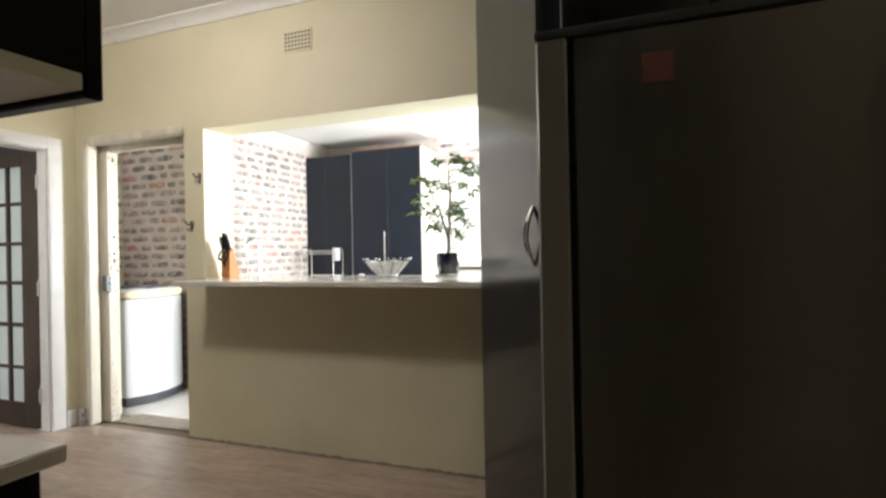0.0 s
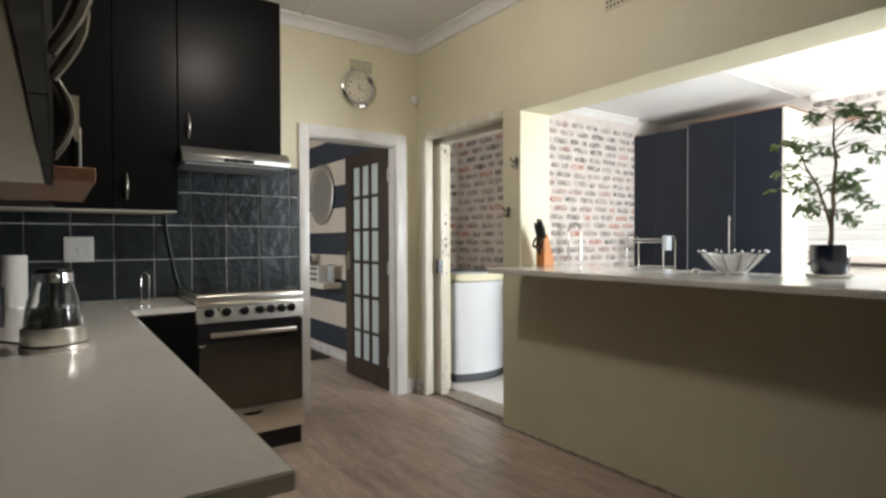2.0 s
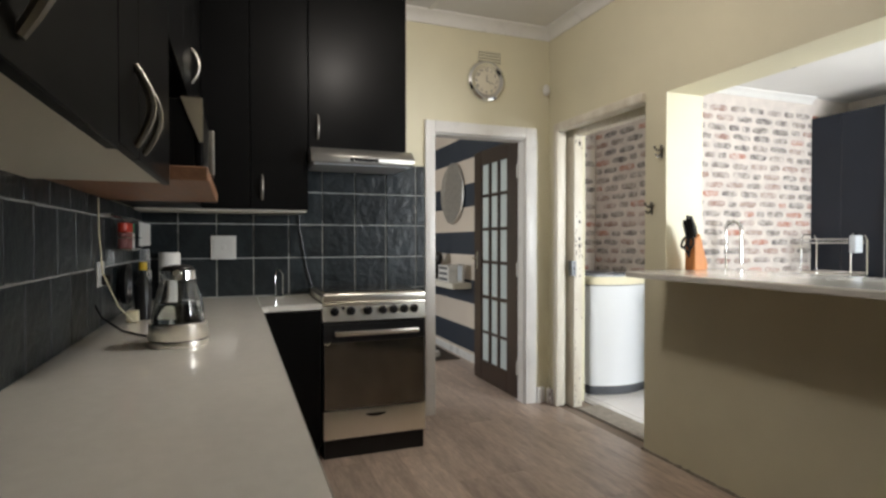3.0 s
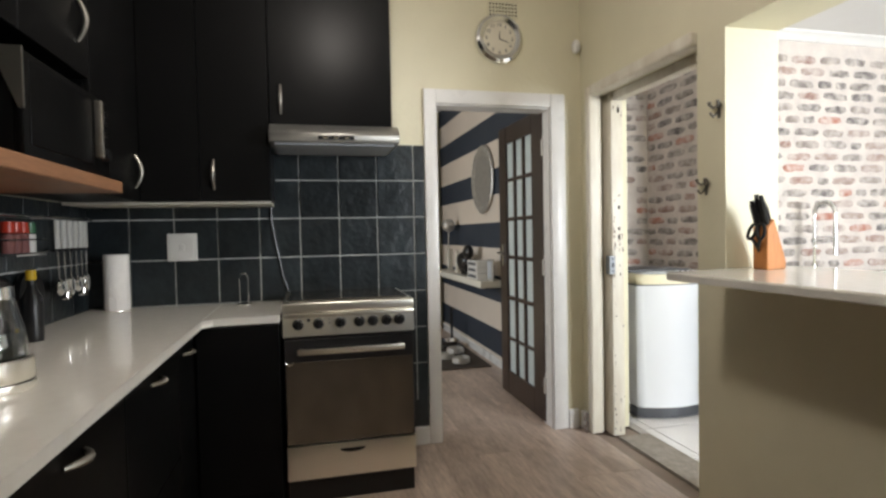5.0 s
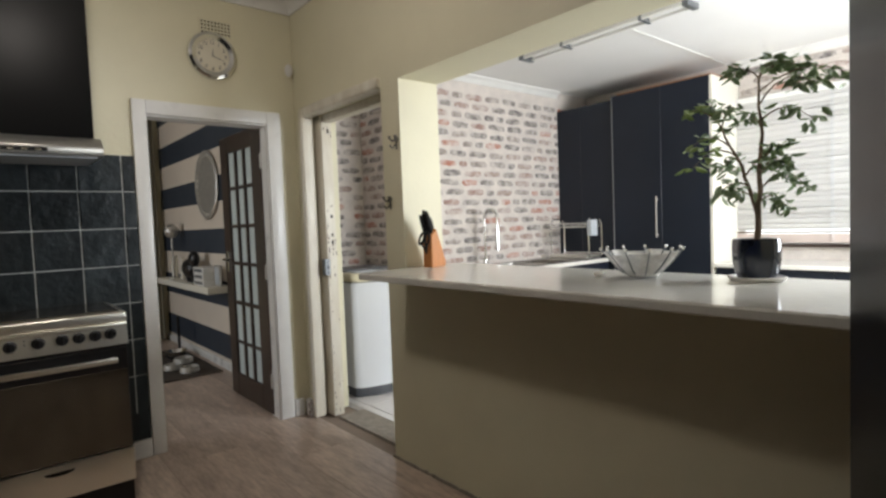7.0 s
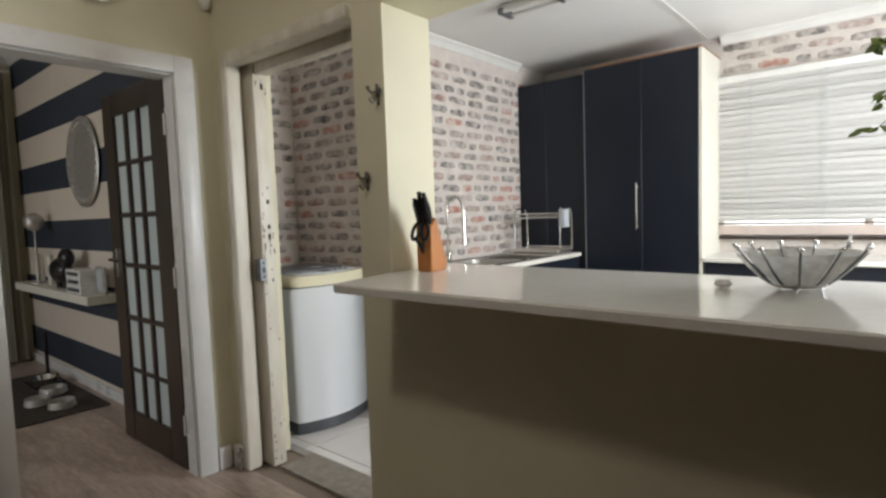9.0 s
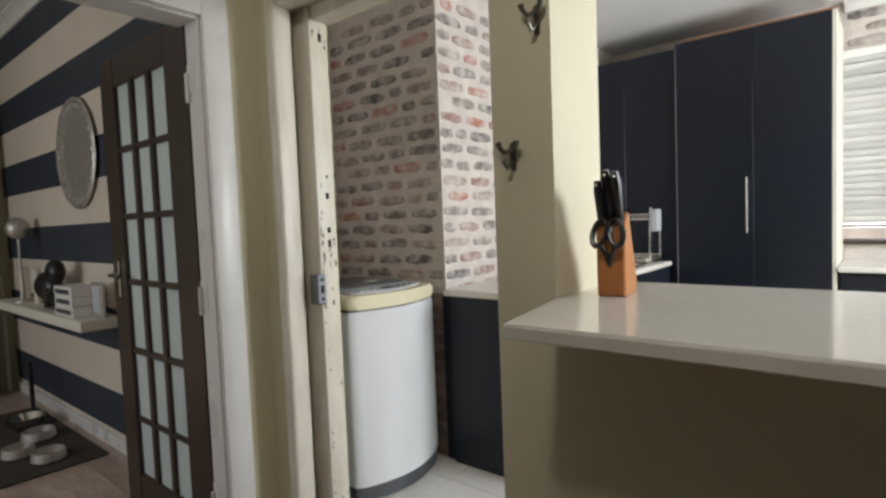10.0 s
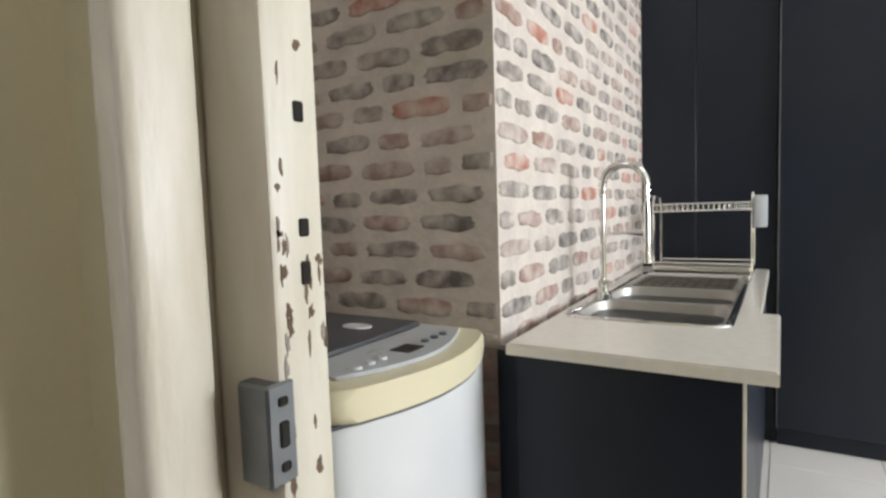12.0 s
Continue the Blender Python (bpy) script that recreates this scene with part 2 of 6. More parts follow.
b_mr.inputs[1].default_value, b_mr.inputs[2].default_value = 0.35, 0.77
bl_.new(b_no.outputs[0], b_mr.inputs[0])
b_mix.data_type = "RGBA"
bl_.new(b_mr.outputs[0], b_mix.inputs[0])
bl_.new(b_ramp.outputs[0], b_mix.inputs[6])
b_mix.inputs[7].default_value = (0.66, 0.60, 0.55, 1)
bl_.new(b_mix.outputs[2], bn_["Principled BSDF"].inputs["Base Color"])
bn_["Principled BSDF"].inputs["Roughness"].default_value = 0.85
b_bp.inputs["Strength"].default_value, b_bp.inputs["Distance"].default_value = 0.6, 0.01
bl_.new(b_no.outputs[0], b_bp.inputs["Height"])
bl_.new(b_bp.outputs[0], bn_["Principled BSDF"].inputs["Normal"])

# white blind slats let some daylight through
SLAT = bpy.data.materials.new("white_blind_slat")
SLAT.use_nodes = True
tn, tl = SLAT.node_tree.nodes, SLAT.node_tree.links
t_tr, t_mx = tn.new("ShaderNodeBsdfTranslucent"), tn.new("ShaderNodeMixShader")
t_no, t_rp = tn.new("ShaderNodeTexNoise"), tn.new("ShaderNodeValToRGB")
t_no.inputs["Scale"].default_value = 9
t_rp.color_ramp.elements[0].color, t_rp.color_ramp.elements[1].color = (0.60, 0.585, 0.56, 1), (0.68, 0.67, 0.65, 1)
tl.new(t_no.outputs[0], t_rp.inputs[0])
tl.new(t_rp.outputs[0], tn["Principled BSDF"].inputs["Base Color"])
tl.new(t_rp.outputs[0], t_tr.inputs[0])
tn["Principled BSDF"].inputs["Roughness"].default_value = 0.5
t_mx.inputs[0].default_value = 0.055
tl.new(tn["Principled BSDF"].outputs[0], t_mx.inputs[1])
tl.new(t_tr.outputs[0], t_mx.inputs[2])
tl.new(t_mx.outputs[0], tn["Material Output"].inputs[0])


def glow(name, colour, strength):
    m = bpy.data.materials.new(name)
    m.use_nodes = True
    b = m.node_tree.nodes["Principled BSDF"]
    b.inputs["Base Color"].default_value = (*colour, 1)
    b.inputs["Emission Color"].default_value = (*colour, 1)
    b.inputs["Emission Strength"].default_value = strength
    return m


OUTSIDE = glow("bright_garden_haze", (0.95, 0.97, 1.0), 0.75)

# ---- mesh helpers ----


def box(bm, x0, x1, y0, y1, z0, z1, bevel=0.0, seg=1, m=None):
    r = bmesh.ops.create_cube(bm, size=1)
    c = Matrix.Translation(((x0 + x1) / 2, (y0 + y1) / 2, (z0 + z1) / 2)) @ Matrix.Diagonal((abs(x1 - x0), abs(y1 - y0), abs(z1 - z0), 1))
    bmesh.ops.transform(bm, matrix=(m @ c) if m else c, verts=r["verts"])
    if bevel:
        bmesh.ops.bevel(bm, geom=list({e for v in r["verts"] for e in v.link_edges}), offset=bevel, segments=seg, affect="EDGES", profile=0.5)
    return bm


def rod(bm, a, b, r0, r1=None, n=12):
    a, b = Vector(a), Vector(b)
    turn = (b - a).to_track_quat("Z", "Y").to_matrix().to_4x4()
    bmesh.ops.create_cone(bm, cap_ends=True, segments=n, radius1=r0, radius2=r0 if r1 is None else r1, depth=(b - a).length,
                          matrix=Matrix.Translation((a + b) / 2) @ turn)
    return bm


def ball(bm, c, r, squash=(1, 1, 1), n=12):
    bmesh.ops.create_uvsphere(bm, u_segments=n, v_segments=max(6, n // 2), radius=r, matrix=Matrix.Translation(c) @ Matrix.Diagonal((*squash, 1)))
    return bm


def tube(bm, pts, r, n=8, closed=False):
    pts = [Vector(p) for p in pts]
    rings, up = [], None
    for i, p in enumerate(pts):
        a = pts[i - 1] if i else (pts[-1] if closed else p)
        b = pts[i + 1] if i + 1 < len(pts) else (pts[0] if closed else p)
        d = (b - a).normalized()
        if up is None:
            up = d.orthogonal().normalized()
        up = (up - d * up.dot(d)).normalized()
        side = d.cross(up)
        rr = r[i] if isinstance(r, (list, tuple)) else r
        rings.append([bm.verts.new(p + (up * math.cos(k * 2 * math.pi / n) + side * math.sin(k * 2 * math.pi / n)) * rr) for k in range(n)])
    pairs = list(zip(rings, rings[1:])) + ([(rings[-1], rings[0])] if closed else [])
    for a, b in pairs:
        for k in range(n):
            bm.faces.new((a[k], a[(k + 1) % n], b[(k + 1) % n], b[k]))
    if not closed:
        bm.faces.new(rings[0][::-1])
        bm.faces.new(rings[-1])
    return bm


def lathe(bm, profile, c=(0, 0, 0), n=24, wave=None, axis="z", cap=True):
    rings = []
    for i, (r, z) in enumerate(profile):
        ring = []
        for k in range(n):
            a = 2 * math.pi * k / n
            q = r * (1 + (wave(a, i) if wave else 0))
            p = (q * math.cos(a), q * math.sin(a), z)
            if axis == "x":
                p = (z, q * math.cos(a), q * math.sin(a))
            elif axis == "y":
                p = (q * math.cos(a), z, q * math.sin(a))
            ring.append(bm.verts.new((c[0] + p[0], c[1] + p[1], c[2] + p[2])))
        rings.append(ring)
    for a, b in zip(rings, rings[1:]):
        for k in range(n):
            bm.faces.new((a[k], a[(k + 1) % n], b[(k + 1) % n], b[k]))
    if cap and profile[0][0] > 1e-5:
        bm.faces.new(rings[0][::-1])
    if cap and profile[-1][0] > 1e-5:
        bm.faces.new(rings[-1])
    return bm


def prism(bm, outline, z0, z1, bevel=0.0):
    lo = [bm.verts.new((x, y, z0)) for x, y in outline]
    hi = [bm.verts.new((x, y, z1)) for x, y in outline]
    bm.faces.new(lo[::-1])
    bm.faces.new(hi)
    k = len(outline)
    for i in range(k):
        bm.faces.new((lo[i], lo[(i + 1) % k], hi[(i + 1) % k], hi[i]))
    if bevel:
        bmesh.ops.bevel(bm, geom=list({e for v in lo + hi for e in v.link_edges}), offset=bevel, segments=1, affect="EDGES")
    return bm


def mesh_of(name, bm, mat, sharp=35):
    bmesh.ops.recalc_face_normals(bm, faces=bm.faces[:])
    me = bpy.data.meshes.new(name)
    bm.to_mesh(me)
    bm.free()
    for p in me.polygons:
        p.use_smooth = True
    me.set_sharp_from_angle(angle=radians(sharp))
    me.materials.append(mat)
    return me


def base(ob):
    p = Vector(ob.location)
    return p + base(ob.parent) if ob.parent else p


def part(name, bm, mat, parent, label=""):
    """Links bm, given in the world's metres, as one mesh under a thing or part that is not turned."""
    o = base(parent)
    for v in bm.verts:
        v.co -= o
    ob = new(name, mesh_of(name, bm, mat))
    ob.parent = parent
    return tagged(ob, label)


def thing(name, at, label, category, group=""):
    ob = new(name)
    ob.location = at
    return tagged(ob, label, category, group)


def solid(name, bm, mat, label, category, at=(0, 0, 0), group="", kind=""):
    for v in bm.verts:
        v.co -= Vector(at)
    ob = new(name, mesh_of(name, bm, mat))
    ob.location = at
    return tagged(ob, label, category, group, kind)


def structure(name, boxes, mat, label, bevel=0.0):
    bm = bmesh.new()
    for b in boxes:
        box(bm, *b, bevel=bevel)
    return solid(name, bm, mat, label, name.split("_")[0], kind="structure")


def arc(c, r, a0, a1, n, u, v):
    u, v, c = Vector(u), Vector(v), Vector(c)
    return [c + u * r * math.cos(radians(a0 + (a1 - a0) * i / n)) + v * r * math.sin(radians(a0 + (a1 - a0) * i / n)) for i in range(n + 1)]

# ---- the shell of the place ----
CH, SH = 2.80, 2.56  # ceiling heights: kitchen, scullery
WB, WA, WC = -4.20, 3.30, 0.555  # faces of the clock wall, the hatch wall and the tiled wall
AB = 3.56  # back of the hatch wall

floor = structure("floor", [(-8.2, 0.6, -1.8, 7.0, -0.12, -0.012)], JOINT, "wood-look plank floor with narrow dark joints")
scullery_floor = structure("floor_scullery", [(-5.05, 0.0, AB, 6.72, -0.0115, -0.004)], FGROUT, "white ceramic tile floor with grey joints")
structure("threshold", [(-3.96, -3.155, 3.40, AB + 0.04, -0.011, 0.004)], THRESH, "worn bare cement strip in the doorway")
structure("wall_north", [
    (-4.2, -4.105, WA, AB, 0, 2.9), (-4.105, -3.155, WA, AB, 2.035, 2.9), (-3.155, -2.99, WA, AB, 0, 2.9),
    (-2.99, -0.982, WA, AB, 0, 1.032), (-2.99, -0.982, WA, AB, 2.042, 2.9), (-0.982, 0.3, WA, AB, 0, 2.9)], CREAM,
    "cream painted wall with a doorway and a wide serving hatch")
structure("wall_west", [
    (-4.32, WB, 0.40, 2.37, 0, 2.9), (-4.32, WB, 2.37, 3.10, 1.985, 2.9), (-4.32, WB, 3.10, WA, 0, 2.9)], CREAM, "cream painted wall with a white-framed doorway")
structure("wall_south", [(WB, -0.875, 0.40, WC, 0, 2.9)], CREAM, "cream painted wall behind the kitchen cupboards")
structure("wall_east", [(0.18, 0.3, -1.8, WA, 0, 2.9)], CREAM, "cream painted wall behind the fridge")
structure("wall_passage", [(-4.32, 0.3, -1.9, -1.8, 0, 2.9), (-0.98, -0.90, -1.8, 0.40, 0, 2.9)], CREAM, "cream painted passage wall")
structure("ceiling", [(-4.32, 0.3, -1.9, AB, CH, 2.92)], CEIL, "white painted ceiling board with cover strips")
structure("ceiling_scullery", [(-5.15, 0.0, AB, 6.8, SH, 2.68)], CEIL, "white painted scullery ceiling")
structure("wall_striped", [(-7.95, -4.32, WA + 0.008, AB, 0, 2.9)], STRIPES, "wall painted in broad navy and cream stripes")
structure("wall_living", [(-8.05, -7.95, -0.1, AB, 0, 2.9), (-7.95, -4.32, -0.1, 0.0, 0, 0.7), (-7.95, -4.32, -0.1, 0.0, 2.3, 2.9),
                          (-7.95, -7.0, -0.1, 0.0, 0.7, 2.3), (-5.0, -4.32, -0.1, 0.0, 0.7, 2.3)], CREAM, "plain painted living room wall")
structure("ceiling_living", [(-8.05, -4.32, -0.1, AB, 2.84, 2.95)], CEIL, "white painted ceiling")
structure("wall_brick_long", [(-4.36, WB, 4.35, 6.66, 0, SH)], WASH, "lime-washed rough brick wall with grey and red bricks")
structure("wall_brick_return", [(-5.05, -4.36, 4.35, 4.5, 0, SH)], WASH, "lime-washed brick wall behind the washing machine")
brick_pier = structure("wall_brick_pier", [(-4.30, -4.128, 4.312, 4.349, 0, 0.868)], RAWMORTAR, "bare brown brick pier under the end of the sink worktop")
structure("wall_brick_alcove", [(-5.17, -5.05, AB, 4.5, 0, SH), (-5.17, -4.32, AB - 0.02, AB + 0.001, 0, SH)], WASH, "lime-washed brick alcove wall")
structure("wall_window", [(-4.36, -2.70, 6.66, 6.9, 0, SH), (-2.70, -0.80, 6.66, 6.9, 2.24, SH), (-2.70, -0.80, 6.66, 6.9, 0, 1.0), (-0.80, 0.0, 6.66, 6.9, 0, SH)], WASH,
          "lime-washed brick wall round the window")
structure("wall_scullery_side", [(-0.2, -0.08, AB, 4.4, 0, SH), (-0.2, -0.08, 5.8, 6.66, 0, SH), (-0.2, -0.08, 4.4, 5.8, 0, 1.0), (-0.2, -0.08, 4.4, 5.8, 2.2, SH)], CREAM,
          "plain scullery wall with a side window opening")
structure("backdrop", [(-7, 3, 9.0, 9.1, -0.5, 5)], OUTSIDE, "bright hazy daylight outside")
structure("ground", [(-60, 60, -60, 60, -0.3, -0.2)], THRESH, "pale ground outside")


def cornice(name, a, b, inward, z, size=0.075):
    a, b, w = Vector((*a, z)), Vector((*b, z)), Vector((*inward, 0))
    prof = [(0, 0), (size, 0), (size, -0.012), (size * 0.72, -0.02), (size * 0.42, -0.035), (size * 0.22, -0.06), (0.014, -size), (0, -size)]
    bm = bmesh.new()
    ring = [[bm.verts.new(p + w * u + Vector((0, 0, v))) for u, v in prof] for p in (a, b)]
    k = len(prof)
    for i in range(k):
        bm.faces.new((ring[0][i], ring[0][(i + 1) % k], ring[1][(i + 1) % k], ring[1][i]))
    bm.faces.new(ring[0])
    bm.faces.new(ring[1][::-1])
    return solid(name, bm, TRIM, "white moulded plaster cornice", "cornice", kind="structure")


cornice("cornice", (WB, WC), (WB, WA), (1, 0), CH)
cornice("cornice", (WB, WA), (0.18, WA), (0, -1), CH)
cornice("cornice", (WB, 4.35), (WB, 6.15), (1, 0), SH, 0.06)
cornice("cornice", (-2.64, 6.66), (-0.2, 6.66), (0, -1), SH, 0.06)
cornice("cornice", (-7.95, WA + 0.008), (-4.32, WA + 0.008), (0, -1), 2.84)
cornice("cornice", (-7.95, 0.0), (-7.95, WA), (1, 0), 2.84)
structure("trim_ceiling_strip", [(-4.13, 0.18, 2.30, 2.34, CH - 0.008, CH)], TRIM, "flat ceiling cover strip", bevel=0.002)
structure("trim_scullery_strip", [(-2.75, -2.71, 3.6, 6.6, SH - 0.006, SH)], TRIM, "flat ceiling cover strip", bevel=0.002)

# skirting pieces in the corner between the two doors, and by the stove
for k, (x0, x1, y0, y1, h) in enumerate(((-4.198, -4.172, 3.190, 3.255, 0.118), (-4.170, -4.148, 3.262, 3.298, 0.112), (-4.145, -4.116, 3.268, 3.298, 0.108))):
    bm = box(bmesh.new(), x0, x1, y0, y1, 0, h, 0.004)
    solid("baseboard", bm, TRIM, "short chipped white skirting offcut in the corner", "baseboard", kind="structure")
structure("baseboard_stove", [(WB + 0.002, WB + 0.022, 2.14, 2.302, 0, 0.10)], TRIM, "short white skirting beside the stove", bevel=0.003)
structure("baseboard_living", [(-7.94, -5.2, WA - 0.012, WA + 0.006, 0, 0.075)], TRIM, "white skirting under the striped wall", bevel=0.003)

# ---- door frames ----
door_b = tagged(thing("door_1", (WB, 2.74, 0), "white gloss painted door frame round an open doorway", "door frame"), kind="structure")
for y0, y1 in ((2.305, 2.378), (3.092, 3.185)):
    part("architrave", box(bmesh.new(), WB, WB + 0.022, y0, y1, 0, 2.06, 0.005, 2), TRIM, door_b)
part("architrave", box(bmesh.new(), WB, WB + 0.022, 2.378, 3.092, 1.978, 2.06, 0.005, 2), TRIM, door_b)
for y0, y1 in ((2.370, 2.385), (3.085, 3.10)):
    part("lining", box(bmesh.new(), -4.325, WB, y0, y1, 0, 1.985, 0.002), TRIM, door_b)
part("lining", box(bmesh.new(), -4.325, WB, 2.385, 3.085, 1.968, 1.985, 0.002), TRIM, door_b)

for z in (0.28, 1.02, 1.78):
    part("hinge_plate", box(bmesh.new(), -4.31, -4.245, 3.0825, 3.0848, z - 0.05, z + 0.05, 0.001), TRIM, door_b)

door_a = tagged(thing("door_2", (-3.6, 3.36, 0), "old cream-painted door frame with chipped edges and a lock keep", "door frame"), kind="structure")
part("jamb", box(bmesh.new(), -4.094, -4.040, 3.268, 3.352, 0, 2.08, 0.016, 4), OLDCREAM, door_a)
part("jamb", box(bmesh.new(), -4.104, -3.985, 3.381, 3.458, 0, 2.035, 0.007, 2), OLDCREAM, door_a)
part("jamb", box(bmesh.new(), -4.104, -4.082, 3.353, 3.380, 0, 2.035), OLDCREAM, door_a)
part("head", box(bmesh.new(), -4.040, -3.155, 3.268, 3.352, 2.02, 2.08, 0.012, 3), OLDCREAM, door_a)
part("head", box(bmesh.new(), -3.985, -3.155, 3.393, 3.462, 1.985, 2.035, 0.006, 2), OLDCREAM, door_a)
part("jamb", box(bmesh.new(), -3.183, -3.154, 3.33, 3.385, 0, 2.02, 0.008, 2), OLDCREAM, door_a)
part("jamb", box(bmesh.new(), -3.195, -3.154, 3.393, 3.462, 0, 1.985, 0.006, 2), OLDCREAM, door_a)
keep = part("lock_keep", box(bmesh.new(), -4.030, -3.982, 3.362, 3.40, 0.965, 1.075, 0.003), KEEPSTEEL, door_a, "dull steel lock keep plate")
for z in (0.985, 1.02, 1.055):
    part("slot", box(bmesh.new(), -3.9825, -3.9805, 3.376, 3.388, z - (0.014 if z == 1.02 else 0.005), z + (0.014 if z == 1.02 else 0.005), 0.002), HOLE, keep)
for z, h in ((1.36, 0.022), (1.235, 0.02), (1.185, 0.026), (1.93, 0.03)):
    part("mortise", box(bmesh.new(), -3.986, -3.9835, 3.420, 3.434, z - h / 2, z + h / 2, 0.002), HOLE, door_a)
rng = random.Random(5)
for k in range(54):
    # ragged flakes where the paint is knocked off, thickest round the lock keep and at the foot
    z = rng.choice((rng.uniform(0.03, 0.3), rng.uniform(0.4, 1.55), rng.uniform(0.86, 1.14), rng.gauss(1.2, 0.06), rng.uniform(1.86, 1.98)))
    y = rng.choice((3.391, 3.394, 3.398, 3.428, 3.45)) + rng.uniform(-0.003, 0.005)
    ry_, rz_ = rng.uniform(0.0015, 0.006), rng.uniform(0.004, 0.016)
    bm = bmesh.new()
    rim = [(y + ry_ * math.cos(a) * q, z + rz_ * math.sin(a) * q) for a, q in ((2 * math.pi * i / 11, rng.uniform(0.45, 1.25)) for i in range(11))]
    lo = [bm.verts.new((-3.9870, max(a, 3.389), b)) for a, b in rim]
    hi = [bm.verts.new((-3.9842, max(a, 3.389), b)) for a, b in rim]
    bm.faces.new(hi)
    for i in range(11):
        bm.faces.new((lo[i], lo[(i + 1) % 11], hi[(i + 1) % 11], hi[i]))
    part("paint_chip", bm, CHIP if k % 4 else PLASTER, door_a)
for k in range(7):
    part("bare_plaster", ball(bmesh.new(), (-4.09 + rng.uniform(-0.02, 0.015), 3.2535, 0.012 + 0.017 * k), 0.016, (rng.uniform(0.8, 1.5), 0.18, rng.uniform(0.6, 1.2)), 8), PLASTER, door_a, "rough bare plaster at the foot of the frame")

# ---- glazed door leaf, open into the striped room ----
leaf = thing("glazed_door", (-4.29, 3.10, 0.012), "dark brown wooden door with eighteen frosted panes, standing open", "door")
LX = [(-5.09, -4.945), (-4.815, -4.760), (-4.650, -4.597), (-4.467, -4.29)]
LZ = [(0.012, 0.184), (0.42, 0.447), (0.722, 0.755), (1.025, 1.055), (1.307, 1.337), (1.593, 1.623), (1.875, 2.0)]
for x0, x1 in (LX[0], LX[3]):
    part("stile", box(bmesh.new(), x0, x1, 3.08, 3.12, 0.012, 2.0, 0.004), DARKWOOD, leaf)
for z0, z1 in (LZ[0], LZ[6]):
    part("rail", box(bmesh.new(), LX[0][1], LX[3][0], 3.081, 3.119, z0, z1, 0.003), DARKWOOD, leaf)
for x0, x1 in LX[1:3]:
    part("glazing_bar", box(bmesh.new(), x0 + 0.008, x1 - 0.008, 3.083, 3.117, 0.184, 1.875, 0.004), DARKWOOD, leaf)
for z0, z1 in LZ[1:6]:
    part("glazing_bar", box(bmesh.new(), LX[0][1], LX[3][0], 3.085, 3.115, z0 + 0.002, z1 - 0.002, 0.004), DARKWOOD, leaf)
for i in range(3):
    for j in range(6):
        part("pane", box(bmesh.new(), LX[i][1] - 0.004 + (0 if i == 0 else -0.004), LX[i + 1][0] + 0.006, 3.097, 3.103, LZ[j][1] - 0.003, LZ[j + 1][0] + 0.003), FROST, leaf)
hb = bmesh.new()
box(hb, -5.035, -5.005, 3.072, 3.080, 0.97, 1.13, 0.003)
rod(hb, (-5.02, 3.08, 1.07), (-5.02, 3.04, 1.07), 0.009)
rod(hb, (-5.02, 3.04, 1.07), (-4.92, 3.04, 1.065), 0.008)
part("door_handle", hb, CHROME, leaf, "chrome lever handle")
for z in (0.25, 1.0, 1.75):
    part("hinge", rod(bmesh.new(), (-4.283, 3.076, z - 0.05), (-4.283, 3.076, z + 0.05), 0.007), TRIM, leaf)

# ---- kitchen: worktops and base units ----
CT = 0.878  # worktop height
wt = bmesh.new()
prism(wt, [(-1.24, WC + 0.012), (-1.24, 1.195), (-3.57, 1.195), (-3.61, 1.235), (-3.61, 1.512), (WB + 0.012, 1.512), (WB + 0.012, WC + 0.012)], CT - 0.032, CT, 0.004)
solid("kitchen_worktop", wt, QUARTZ, "polished cream-white stone worktop in an L along the tiled wall", "worktop")
part("joint", box(bmesh.new(), -4.185, -3.60, 1.195, 1.198, CT + 0.0002, CT + 0.0012), GROUT, bpy.data.objects["kitchen_worktop"])


def bow_handle(at, length, along="x", out=(0, 1, 0)):
    """A curved metal bow; along: the axis on which it lies."""
    c, o = Vector(at), Vector(out)
    d = {"x": Vector((1, 0, 0)), "y": Vector((0, 1, 0)), "z": Vector((0, 0, 1))}[along]
    pts = [c + d * length * (i / 8 - 0.5) + o * (0.028 * math.sin(math.pi * i / 8)) for i in range(9)]
    return tube(bmesh.new(), pts, [0.006 + 0.003 * math.sin(math.pi * i / 8) for i in range(9)], 8)


for k, (x0, x1, fronts) in enumerate(((-3.60, -3.30, [(0.1, 0.84)]), (-3.30, -2.70, [(0.1, 0.41), (0.414, 0.84)]), (-2.70, -2.05, [(0.1, 0.41), (0.414, 0.84)]), (-2.05, -1.255, [(0.1, 0.41), (0.414, 0.84)]))):
    u = thing("base_cabinet", ((x0 + x1) / 2, 0.85, 0), "black laminate base cabinet with curved metal handles under the worktop", "cabinet", "base cabinets along the tiled wall")
    part("body", box(bmesh.new(), x0 + 0.001, x1 - 0.001, WC + 0.02, 1.135, 0.09, CT - 0.034), BLACK, u)
    part("plinth", box(bmesh.new(), x0, x1, WC + 0.04, 1.09, 0, 0.088), BLACK, u)
    for z0, z1 in fronts:
        f = part("drawer_front", box(bmesh.new(), x0 + 0.002, x1 - 0.002, 1.137, 1.157, z0, z1, 0.002), BLACK, u)
        part("handle", bow_handle(((x0 + x1) / 2, 1.158, z1 - 0.065), 0.11), HANDLE, f, "curved dull nickel handle")
u = thing("corner_cabinet", (-3.9, 1.35, 0), "black laminate base cabinet between the corner and the stove", "cabinet")
part("body", box(bmesh.new(), WB + 0.02, -3.625, 1.137, 1.508, 0.09, CT - 0.034), BLACK, u)
